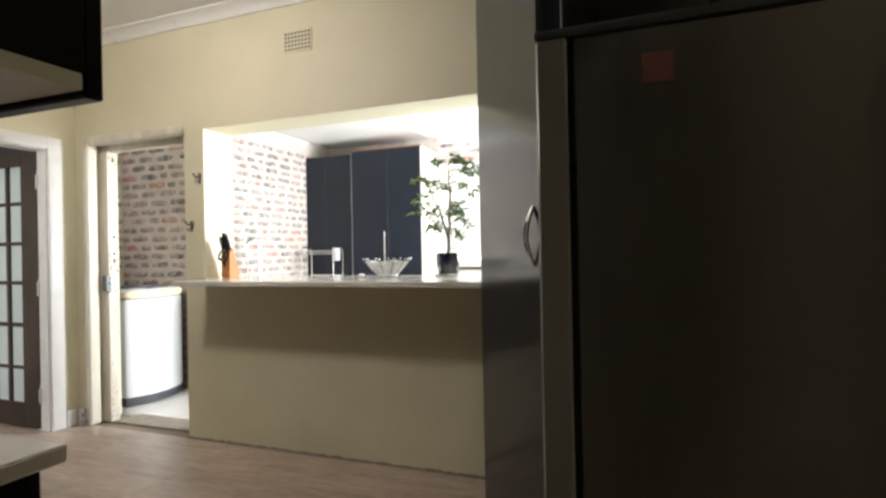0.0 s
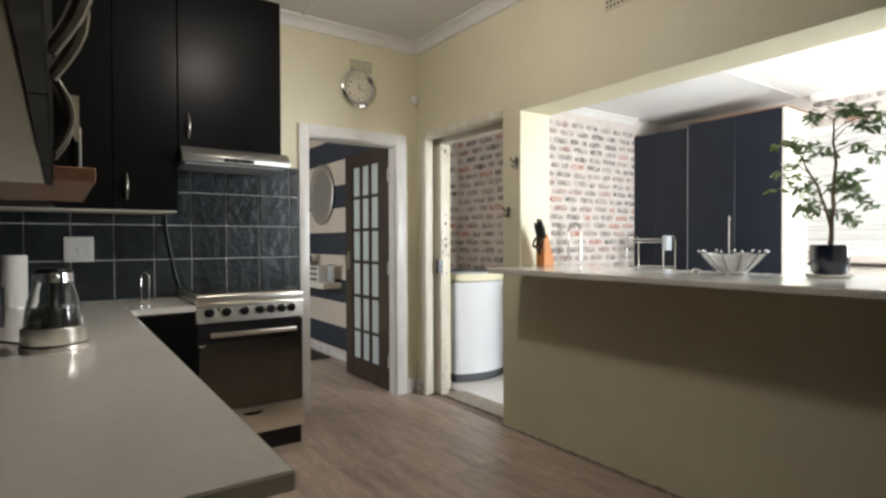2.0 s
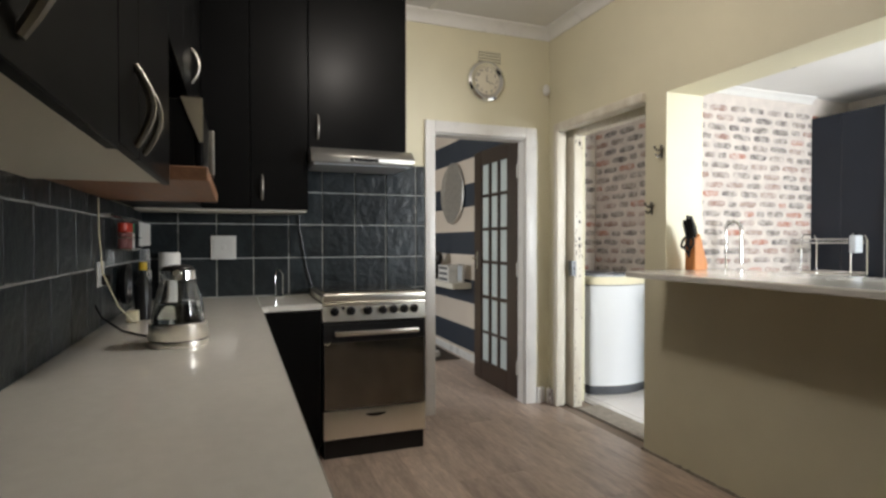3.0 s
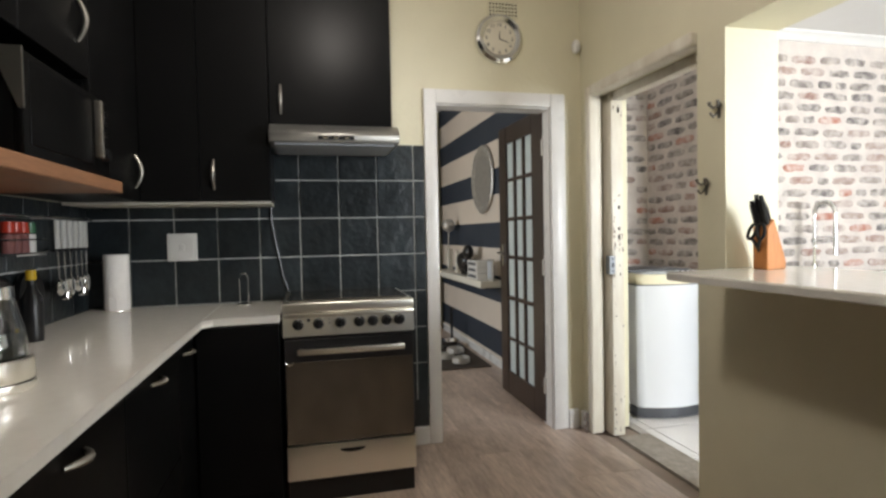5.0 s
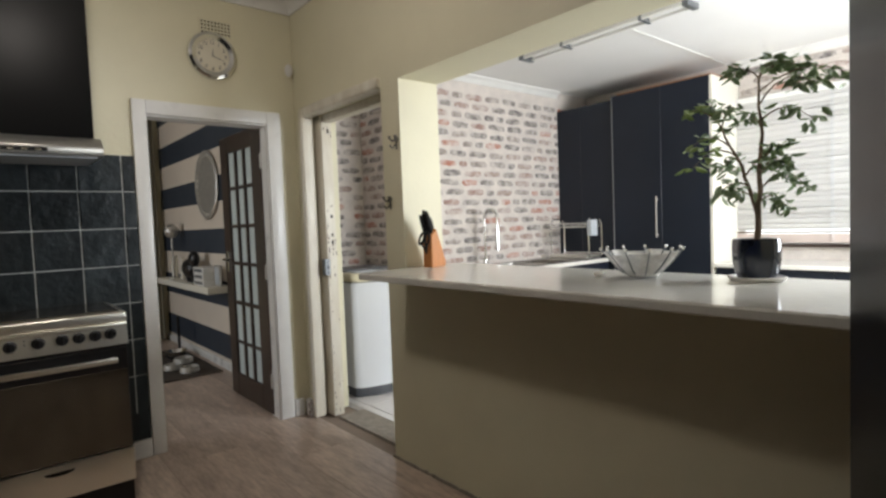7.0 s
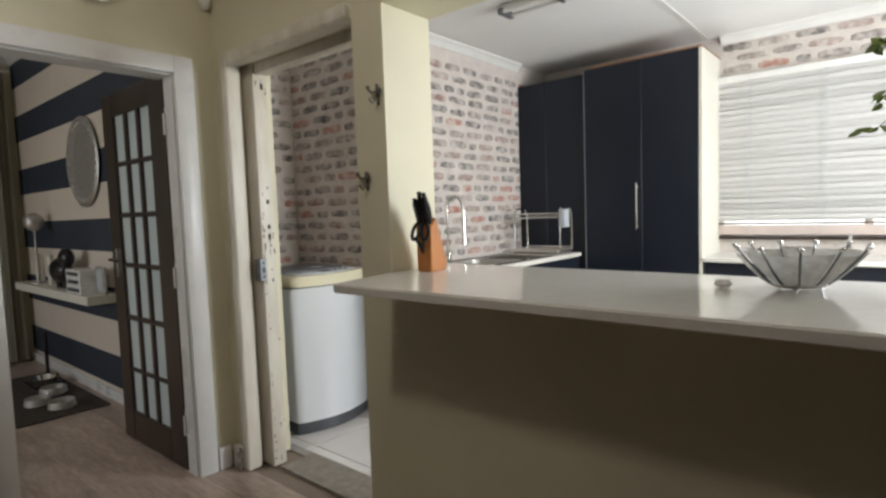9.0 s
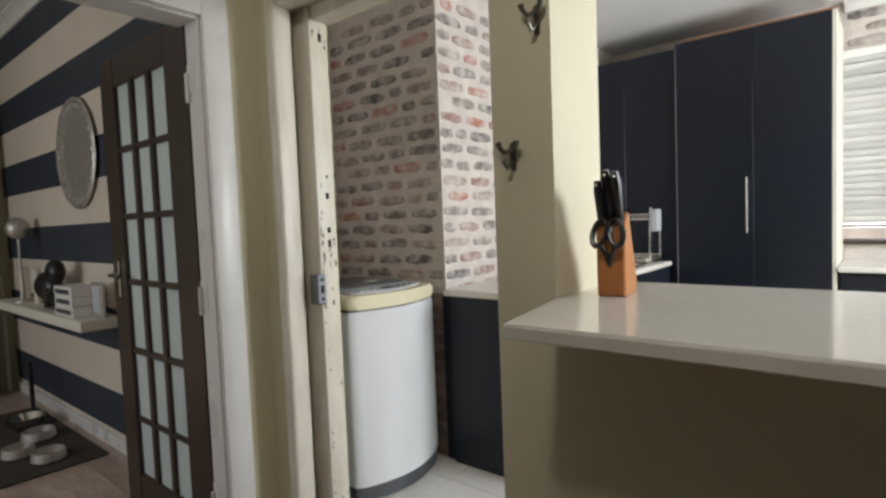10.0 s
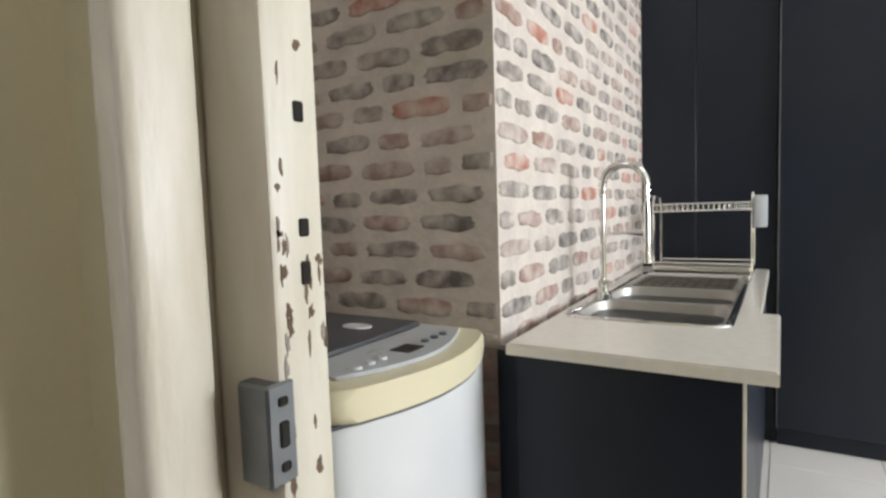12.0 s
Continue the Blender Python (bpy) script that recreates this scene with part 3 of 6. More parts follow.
part("plinth", box(bmesh.new(), WB + 0.04, -3.68, 1.13, 1.505, 0, 0.088), BLACK, u)
part("door", box(bmesh.new(), -3.623, -3.604, 1.165, 1.508, 0.1, 0.84, 0.002), BLACK, u)

# ---- stove ----
SX = -3.655
st = thing("stove", (-3.9, 1.82, 0), "stainless steel freestanding stove with seven knobs and a smoked oven door", "stove")
part("body", box(bmesh.new(), WB + 0.03, SX - 0.02, 1.524, 2.118, 0.10, 0.875, 0.003), BLACKPLASTIC, st)
part("plinth", box(bmesh.new(), WB + 0.05, SX - 0.012, 1.53, 2.112, 0, 0.099), BLACKPLASTIC, st)
hob = part("hob", box(bmesh.new(), WB + 0.04, SX + 0.005, 1.518, 2.124, 0.876, 0.925, 0.010, 3), STEEL, st, "brushed steel hob rim")
part("glass_top", box(bmesh.new(), WB + 0.07, SX - 0.05, 1.54, 2.10, 0.9255, 0.931, 0.002), OVENGLASS, hob)
part("front_strip", box(bmesh.new(), SX - 0.02, SX + 0.012, 1.519, 2.123, 0.858, 0.8755, 0.006, 2), STEEL, st, "rounded steel front strip")
pb = bmesh.new()
rows_ = [[pb.verts.new((x, y, z)) for x, z in ((SX - 0.02, 0.857), (SX - 0.002, 0.857), (SX + 0.010, 0.792), (SX + 0.012, 0.772), (SX - 0.02, 0.766))] for y in (1.520, 2.122)]
pb.faces.new(rows_[0])
pb.faces.new(rows_[1][::-1])
for i in range(5):
    pb.faces.new((rows_[0][i], rows_[0][(i + 1) % 5], rows_[1][(i + 1) % 5], rows_[1][i]))
panel = part("control_panel", pb, STEEL, st, "brushed steel control panel")
for y in (1.588, 1.679, 1.777, 1.864, 1.927, 1.990, 2.051):
    kb = bmesh.new()
    lathe(kb, [(0.024, 0), (0.025, 0.006), (0.019, 0.010), (0.017, 0.026), (0.0, 0.028)], (SX + 0.004, y, 0.828), 18, axis="x")
    box(kb, SX + 0.018, SX + 0.038, y - 0.004, y + 0.004, 0.808, 0.848, 0.002)
    part("knob", kb, BLACKPLASTIC, panel, "black knob with a chrome ring")
part("button", rod(bmesh.new(), (SX + 0.003, 1.635, 0.845), (SX + 0.010, 1.635, 0.845), 0.007), BLACKPLASTIC, panel)
for z in (0.812, 0.828, 0.845):
    part("mark", rod(bmesh.new(), (SX + 0.0035, 1.728, z), (SX + 0.0048, 1.728, z), 0.003, n=8), BLACKPLASTIC, panel)
od = part("oven_door", box(bmesh.new(), SX - 0.02, SX + 0.006, 1.524, 2.118, 0.273, 0.758, 0.004), BLACKPLASTIC, st)
part("oven_glass", box(bmesh.new(), SX + 0.006, SX + 0.010, 1.530, 2.112, 0.278, 0.655, 0.001), OVENGLASS, od, "smoked brown oven glass")
hb = bmesh.new()
box(hb, SX + 0.030, SX + 0.048, 1.582, 2.070, 0.692, 0.718, 0.006, 2)
for y in (1.60, 2.05):
    box(hb, SX + 0.004, SX + 0.034, y - 0.01, y + 0.01, 0.695, 0.715, 0.002)
part("oven_handle", hb, STEEL, od, "steel bar handle")
part("hook", tube(bmesh.new(), arc((SX + 0.012, 1.545, 0.66), 0.016, 200, 360, 8, (0, 1, 0), (0, 0, 1)), 0.004), CHROME, od)
dr = part("warming_drawer", box(bmesh.new(), SX - 0.02, SX + 0.008, 1.524, 2.120, 0.110, 0.268, 0.005, 2), STEEL, st, "brushed steel warming drawer")
gb = bmesh.new()
gv = [Vector((SX + 0.0085, 1.820 + 0.058 * math.cos(a), 0.240 - 0.018 * math.sin(a))) for a in [math.pi * i / 10 for i in range(11)]]
vs = [gb.verts.new(v) for v in gv]
ws = [gb.verts.new(v + Vector((0.003, 0, 0))) for v in gv]
gb.faces.new(vs)
gb.faces.new(ws[::-1])
for i in range(11):
    gb.faces.new((vs[i], vs[(i + 1) % 11], ws[(i + 1) % 11], ws[i]))
part("finger_pull", gb, HOLE, dr)

# ---- hood and wall cabinets on the clock wall ----
hood = thing("extractor_hood", (-3.95, 1.78, 1.672), "slim stainless steel extractor hood over the stove", "cooker hood")
hbm = bmesh.new()
prof = [(WB + 0.015, 1.672), (-3.765, 1.672), (-3.760, 1.712), (-3.815, 1.762), (WB + 0.015, 1.762)]
ra = [[hbm.verts.new((x, y, z)) for x, z in prof] for y in (1.476, 2.092)]
hbm.faces.new(ra[0])
hbm.faces.new(ra[1][::-1])
for i in range(5):
    hbm.faces.new((ra[0][i], ra[0][(i + 1) % 5], ra[1][(i + 1) % 5], ra[1][i]))
bmesh.ops.bevel(hbm, geom=hbm.edges[:], offset=0.004, segments=1, affect="EDGES")
part("canopy", hbm, HOODSTEEL, hood)
part("switch_panel", box(bmesh.new(), -3.7635, -3.7595, 1.70, 1.87, 1.684, 1.702, 0.001), BLACKPLASTIC, hood)
for y in (1.735, 1.785, 1.835):
    part("switch", box(bmesh.new(), -3.7595, -3.7575, y - 0.012, y + 0.012, 1.688, 1.698, 0.001), CHROME, hood)
part("grease_filter", box(bmesh.new(), WB + 0.05, -3.80, 1.50, 2.07, 1.664, 1.6715), PALEGREY, hood)

UF = -3.87
for name, y0, y1, z0, hy, hz in (("wall_cabinet", 1.155, 1.474, 1.405, 1.218, 1.525), ("wall_cabinet", 1.476, 2.072, 1.764, 1.530, 1.89)):
    u = thing(name, (-4.0, (y0 + y1) / 2, z0), "tall black laminate wall cabinet reaching the ceiling", "cabinet", "black wall cabinets")
    part("body", box(bmesh.new(), WB + 0.002, UF - 0.02, y0, y1, z0, 2.72, 0.001), BLACK, u)
    f = part("door", box(bmesh.new(), UF - 0.019, UF, y0 + 0.0015, y1 - 0.0015, z0 - 0.004, 2.72, 0.002), BLACK, u)
    part("handle", bow_handle((UF + 0.001, hy, hz), 0.14, "z", (1, 0, 0)), HANDLE, f, "curved dull nickel handle")
u = thing("light_pelmet", (-4.0, 1.1, 1.39), "pale strip under the corner wall cabinets", "trim")
part("strip", box(bmesh.new(), WB + 0.012, UF - 0.03, WC + 0.014, 1.47, 1.388, 1.402, 0.002), CABWHITE, u)

# ---- wall cabinets on the tiled wall ----
UY = 0.90
for x0, x1, z0 in ((-1.60, -0.745, 1.372), (-2.325, -1.604, 1.384)):
    u = thing("wall_cabinet", ((x0 + x1) / 2, 0.7, z0), "black wall cabinet with a white underside and curved metal handles", "cabinet", "black wall cabinets")
    part("body", box(bmesh.new(), x0 + 0.001, x1 - 0.001, WC + 0.002, UY - 0.02, z0 + 0.017, 2.72, 0.001), BLACK, u)
    part("underside", box(bmesh.new(), x0 + 0.002, x1 - 0.002, WC + 0.014, UY - 0.021, z0, z0 + 0.016, 0.001), CABWHITE, u, "white melamine underside")
    mid = -1.115 if x1 > -1 else -1.80
    for a, b, hx in ((x0, mid, mid - 0.05), (mid, x1, mid + 0.05)):
        f = part("door", box(bmesh.new(), a + 0.0015, b - 0.0015, UY - 0.019, UY, z0 - 0.006, 2.72, 0.002), BLACK, u)
        part("handle", bow_handle((hx, UY + 0.001, 1.47), 0.15, "z"), HANDLE, f, "curved dull nickel handle")
u = thing("wall_cabinet", (-2.8, 0.7, 1.80), "black wall cabinet above the microwave", "cabinet", "black wall cabinets")
part("body", box(bmesh.new(), -3.30, -2.328, WC + 0.002, UY - 0.02, 1.80, 2.72, 0.001), BLACK, u)
for a, b, hx in ((-3.30, -2.81, -3.215), (-2.81, -2.328, None)):
    f = part("door", box(bmesh.new(), a + 0.0015, b - 0.0015, UY - 0.019, UY, 1.80, 2.72, 0.002), BLACK, u)
    if hx:
        part("handle", bow_handle((hx, UY + 0.001, 1.98), 0.15, "z"), HANDLE, f, "curved dull nickel handle")
u = thing("wall_cabinet", (-3.75, 0.75, 1.405), "black corner wall cabinet with a curved metal handle", "cabinet", "black wall cabinets")
part("body", box(bmesh.new(), WB + 0.002, -3.302, WC + 0.002, UY - 0.02, 1.405, 2.72, 0.001), BLACK, u)
part("corner_body", box(bmesh.new(), WB + 0.002, UF - 0.02, UY - 0.019, 1.153, 1.405, 2.72, 0.001), BLACK, u)
f = part("door", box(bmesh.new(), -3.868, -3.304, UY - 0.019, UY, 1.40, 2.72, 0.002), BLACK, u)
part("handle", bow_handle((-3.80, UY + 0.001, 1.53), 0.15, "z"), HANDLE, f, "curved dull nickel handle")
part("corner_door", box(bmesh.new(), UF - 0.019, UF, UY + 0.001, 1.1535, 1.40, 2.72, 0.002), BLACK, u)

# microwave on its wooden shelf
sh = solid("microwave_shelf", box(bmesh.new(), -3.285, -2.328, WC + 0.014, 1.0, 1.395, 1.436, 0.003), SHELFWOOD, "reddish brown wooden shelf under the microwave", "shelf", (-2.78, 0.76, 1.41))
mw = thing("microwave", (-2.97, 0.76, 1.436), "black microwave oven with a silver side and door bar", "microwave")
part("body", box(bmesh.new(), -3.265, -2.665, 0.565, 0.945, 1.442, 1.708, 0.006, 2), BLACK, mw)
part("front_frame", box(bmesh.new(), -3.265, -2.665, 0.945, 0.967, 1.442, 1.708, 0.005, 2), BLACK, mw)
part("door_window", box(bmesh.new(), -3.105, -2.695, 0.967, 0.97, 1.475, 1.69, 0.002), BLACK, mw)
sbm = bmesh.new()
sva = [[sbm.verts.new((x, y, z)) for y, z in ((0.971, 1.712), (0.9, 1.712), (0.96, 1.56), (0.971, 1.56))] for x in (-2.665, -2.657)]
sbm.faces.new(sva[0])
sbm.faces.new(sva[1][::-1])
for i in range(4):
    sbm.faces.new((sva[0][i], sva[0][(i + 1) % 4], sva[1][(i + 1) % 4], sva[1][i]))
part("silver_edge", sbm, STEEL, mw, "silver end trim")
part("door_bar", box(bmesh.new(), -3.15, -3.13, 0.967, 0.992, 1.50, 1.69, 0.005, 2), HANDLE, mw, "metal door bar")
for z in (1.66, 1.625, 1.59):
    part("dial", rod(bmesh.new(), (-3.21, 0.967, z), (-3.21, 0.979, z), 0.012), CHROME, mw)
part("dial", rod(bmesh.new(), (-3.21, 0.967, 1.52), (-3.21, 0.987, 1.52), 0.024, 0.02, 18), BLACKPLASTIC, mw)
for x in (-3.225, -2.705):
    for y in (0.605, 0.925):
        part("foot", rod(bmesh.new(), (x, y, 1.4365), (x, y, 1.443), 0.012), BLACKPLASTIC, mw)

# ---- serving bar ----
BZ = 1.062
bar = bmesh.new()
prism(bar, [(-2.935, 2.98), (-0.975, 2.98), (-0.975, 3.297), (-0.985, 3.297), (-0.985, 3.66), (-2.988, 3.66), (-2.988, 3.30)], BZ - 0.03, BZ, 0.004)
bar_top = thing("bar_worktop", (-1.95, 3.3, BZ - 0.03), "polished white stone bar top overhanging the half wall", "worktop")
part("slab", bar, QUARTZ, bar_top)
part("front_edge", box(bmesh.new(), -2.930, -0.977, 2.9765, 2.9795, BZ - 0.027, BZ - 0.004, 0.001), QUARTZ, bar_top)
part("seal", box(bmesh.new(), -2.984, -0.99, WA - 0.006, WA - 0.001, BZ - 0.037, BZ - 0.0305), GROUT, bar_top, "thin line of filler under the slab")

# ---- tall corner cupboard and fridge ----
tc_ = thing("tall_corner_cupboard", (-0.5, 2.8, 0), "tall dark laminate corner cupboard with an angled door and bow handle", "cupboard")
part("body", prism(bmesh.new(), [(-0.957, 2.885), (-0.575, 2.305), (0.17, 2.305), (0.17, 3.29), (-0.957, 3.29)], 0.09, 2.72), NAVY, tc_)
part("plinth", prism(bmesh.new(), [(-0.935, 2.92), (-0.56, 2.35), (0.17, 2.35), (0.17, 3.29), (-0.935, 3.29)], 0, 0.088), BLACK, tc_)
dn = Vector((-0.58, -0.382, 0)).normalized()
p0, p1 = Vector((-0.957, 2.885, 0)), Vector((-0.575, 2.305, 0))
pa, pb_, pc, pd = p0 + dn * 0.002, p1 + dn * 0.002, p1 + dn * 0.021, p0 + dn * 0.021
td = part("door", prism(bmesh.new(), [(p.x, p.y) for p in (pa, pb_, pc, pd)], 0.095, 2.72, 0.002), NAVYGLOSS, tc_)
hp = p1 + (p0 - p1) * 0.075 + dn * 0.022
part("handle", bow_handle((hp.x, hp.y, 1.255), 0.20, "z", dn), CHROME, td, "curved chrome bow handle")
part("end_strip", box(bmesh.new(), -0.969, -0.959, 2.90, 3.29, 0.0, 0.72, 0.001), BLACK, tc_)

fr = thing("fridge", (-0.1, 1.89, 0), "silver-grey fridge freezer with convex doors and long bar handles", "fridge")
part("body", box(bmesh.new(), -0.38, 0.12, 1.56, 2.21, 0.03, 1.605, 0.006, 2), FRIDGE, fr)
part("plinth", box(bmesh.new(), -0.365, 0.11, 1.57, 2.20, 0, 0.03), BLACKPLASTIC, fr)
part("gasket", box(bmesh.new(), -0.392, -0.381, 1.568, 2.202, 0.05, 1.597), BLACKPLASTIC, fr)
for z0, z1 in ((0.05, 0.705), (0.715, 1.61)):
    db = bmesh.new()
    out = [(-0.393, 1.56), (-0.393, 2.21)] + [(-0.451 - 0.022 * math.sin(math.pi * i / 10), 2.21 - 0.65 * i / 10) for i in range(11)]
    prism(db, out, z0, z1, 0.004)
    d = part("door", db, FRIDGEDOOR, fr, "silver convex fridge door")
    a, b = (0.725, 1.09) if z0 > 0.5 else (0.36, 0.69)
    hb = bmesh.new()
    box(hb, -0.517, -0.501, 2.115, 2.145, a, b, 0.006, 2)
    for z in (a + 0.02, b - 0.02):
        box(hb, -0.505, -0.455, 2.12, 2.14, z - 0.012, z + 0.012, 0.003)
    part("bar_handle", hb, STEEL, d, "steel bar handle")
part("top_cap", box(bmesh.new(), -0.455, 0.12, 1.56, 2.21, 1.6105, 1.63, 0.006, 2), GREYPLASTIC, fr)
part("hinge_cap", box(bmesh.new(), 0.06, 0.115, 1.557, 1.61, 1.6305, 1.64, 0.006, 2), BLACKPLASTIC, fr)
part("sticker", box(bmesh.new(), -0.262, -0.207, 1.5575, 1.5595, 1.505, 1.558), PINK, fr, "faded red square sticker")
solid("storage_tray", box(bmesh.new(), -0.42, -0.14, 1.66, 2.11, 1.63, 1.785, 0.015, 2), BLACKPLASTIC, "black plastic tray lying on the fridge", "tray", (-0.28, 1.86, 1.63))
solid("card_box", box(bmesh.new(), -0.12, 0.02, 1.68, 2.01, 1.63, 1.765, 0.003), BROWNBOX, "brown card box lying on the fridge", "box", (-0.05, 1.86, 1.63))
so = thing("wall_socket", (0.178, 1.2, 1.32), "white wall switch plate", "socket")
part("plate", box(bmesh.new(), 0.168, 0.18, 1.25, 1.33, 1.30, 1.38, 0.003), WHITEPLASTIC, so)

# ---- hatch: things on the bar ----
kbk = thing("knife_block", (-2.895, 3.41, BZ), "orange beech knife block holding black-handled knives and scissors", "knife block")
tilt = Matrix.Translation((-2.89, 3.415, BZ)) @ Matrix.Rotation(radians(96), 4, "Z")
bb = bmesh.new()
sec = [(-0.05, 0), (0.05, 0), (0.055, 0.03), (-0.010, 0.20), (-0.05, 0.165)]
ra = [[bb.verts.new(tilt @ Vector((u, v, z))) for u, z in sec] for v in (-0.033, 0.033)]
bb.faces.new(ra[0])
bb.faces.new(ra[1][::-1])
for i in range(5):
    bb.faces.new((ra[0][i], ra[0][(i + 1) % 5], ra[1][(i + 1) % 5], ra[1][i]))
bmesh.ops.bevel(bb, geom=bb.edges[:], offset=0.004, segments=1, affect="EDGES")
part("block", bb, ORANGEWOOD, kbk)
for i, (u, v, ln) in enumerate(((-0.034, -0.020, 0.12), (-0.028, 0.002, 0.125), (-0.038, 0.021, 0.10), (-0.012, -0.010, 0.085), (-0.010, 0.014, 0.08))):
    a = tilt @ Vector((u, v, 0.175))
    d = (tilt.to_3x3() @ Vector((-0.30, 0.0, 0.95))).normalized()
    hb = bmesh.new()
    tube(hb, [a, a + d * ln * 0.3, a + d * ln * 0.75, a + d * ln], [0.010, 0.011, 0.012, 0.008], 8)
    k_ = part("knife_handle", hb, BLACKPLASTIC, kbk, "black knife handle")
    part("rivet", ball(bmesh.new(), a + d * ln * 0.9 + Vector((0, -0.009, 0)), 0.004, n=8), CHROME, k_)
sb = bmesh.new()
for q in (-0.019, 0.019):
    tube(sb, [tilt @ Vector((-0.066 + 0.010 * math.sin(a), q + 0.016 * math.cos(a) - q * 0.25 * math.sin(a), 0.150 + 0.030 * math.sin(a))) for a in [2 * math.pi * i / 14 for i in range(15)]], 0.0065, 8)
    tube(sb, [tilt @ Vector((-0.070, q, 0.122)), tilt @ Vector((-0.062, q * 0.3, 0.098)), tilt @ Vector((-0.056, 0.0, 0.070))], [0.0065, 0.006, 0.003], 8)
part("scissors", sb, BLACKPLASTIC, kbk, "black scissor loops hanging at the end")

bowl = thing("petal_bowl", (-1.725, 3.43, BZ), "shell-white petal bowl in a beaded wire frame", "bowl")
c0 = Vector((-1.725, 3.43, BZ))
NP = 11
for i in range(NP):
    a = 2 * math.pi * i / NP
    pbm = bmesh.new()
    rows_ = []
    for j in range(6):
        f = j / 5
        r, z = 0.050 + 0.076 * f ** 0.9, 0.016 + 0.078 * f ** 1.15 + 0.004 * math.sin(5 * a)
        w = 2 * math.pi / NP * (0.98, 0.99, 1.0, 1.0, 0.99, 0.93)[j]
        rows_.append([pbm.verts.new(c0 + Vector(((r + ((0, 0.007, 0.010, 0.006, 0)[k])) * math.cos(a + w * (k / 4 - 0.5)), (r + ((0, 0.007, 0.010, 0.006, 0)[k])) * math.sin(a + w * (k / 4 - 0.5)), z))) for k in range(5)])
    for p, q in zip(rows_, rows_[1:]):
        for k in range(4):
            pbm.faces.new((p[k], p[k + 1], q[k + 1], q[k]))
    bmesh.ops.solidify(pbm, geom=pbm.faces[:], thickness=0.0025)
    part("petal", pbm, PETAL, bowl)
    b_ = a + math.pi / NP
    ww = bmesh.new()
    tube(ww, [c0 + Vector(((0.050 + 0.090 * f ** 0.9) * math.cos(b_), (0.050 + 0.090 * f ** 0.9) * math.sin(b_), 0.010 + 0.096 * f ** 1.15)) for f in (0, 0.25, 0.5, 0.75, 1)], 0.0026, 6)
    wire = part("wire", ww, KEEPSTEEL, bowl)
    part("bead", ball(bmesh.new(), c0 + Vector((0.141 * math.cos(b_), 0.141 * math.sin(b_), 0.108)), 0.006, n=8), CHROME, wire)
part("base_ring", tube(bmesh.new(), arc(c0 + Vector((0, 0, 0.012)), 0.056, 0, 360, 20, (1, 0, 0), (0, 1, 0)), 0.003, 6), CHROME, bowl)
part("bowl_bottom", lathe(bmesh.new(), [(0.0, 0.012), (0.064, 0.016), (0.065, 0.020), (0.0, 0.018)], c0, 20), SHELL, bowl)
for a in (0.5, 2.6, 4.7):
    part("foot", ball(bmesh.new(), c0 + Vector((0.05 * math.cos(a), 0.05 * math.sin(a), 0.006)), 0.006, n=8), CHROME, bowl)
sp = lathe(bmesh.new(), [(0.0, 0.0), (0.018, 0.004), (0.022, 0.012), (0.016, 0.02), (0.0, 0.024)], (-1.885, 3.40, BZ), 14)
solid("shell_ornament", sp, SHELL, "small beige shell lying beside the bowl", "shell", (-1.885, 3.40, BZ))

pl = thing("potted_tree", (-1.378, 3.53, BZ), "small leafy indoor tree in a glossy navy pot on a saucer", "plant")
pc0 = Vector((-1.378, 3.53, BZ))
part("saucer", lathe(bmesh.new(), [(0.0, 0), (0.075, 0.0), (0.085, 0.014), (0.080, 0.016), (0.07, 0.008), (0.0, 0.008)], pc0, 28, wave=lambda a, i: 0.06 * math.cos(4 * a)), SHELL, pl)
sq = lambda a, i: 0.10 * abs(math.cos(2 * a)) ** 0.6 - 0.13
part("pot", lathe(bmesh.new(), [(0.0, 0.010), (0.056, 0.010), (0.067, 0.03), (0.074, 0.08), (0.074, 0.125), (0.071, 0.137), (0.064, 0.135), (0.062, 0.115), (0.0, 0.112)], pc0, 32, wave=sq), POTBLUE, pl, "glossy dark blue square-shouldered pot")
part("soil", lathe(bmesh.new(), [(0.0535, 0.1125), (0.044, 0.122), (0.02, 0.128), (0.0, 0.13)], pc0, 20), SOIL, pl)
rng = random.Random(11)
stems = bmesh.new()
tips = []


def stem(p, q, bend, r0, r1, n=8):
    """A slightly bent stem from p to q; gives its points."""
    pts = []
    for i in range(n + 1):
        f = i / n
        pts.append(p.lerp(q, f) + bend * math.sin(math.pi * f) + Vector((rng.uniform(-1, 1), rng.uniform(-1, 1), 0)) * 0.004 * (0 < i < n))
    tube(stems, pts, [r0 + (r1 - r0) * i / n for i in range(n + 1)], 7)
    return pts


foot = pc0 + Vector((0, 0, 0.118))
main = stem(foot, foot + Vector((0.012, 0.0, 0.53)), Vector((0.010, 0, 0)), 0.0105, 0.003, 12)
side = stem(main[2], foot + Vector((-0.115, -0.015, 0.42)), Vector((0.012, 0, 0)), 0.0075, 0.0025, 10)


def arching(p, reach, drop, leafy):
    """A thin branch from p that rises, then bends over at its tip."""
    q = p + Vector(reach)
    tips.append((stem(p, q, Vector((0, 0, drop)), 0.0028, 0.0010, 6), leafy))


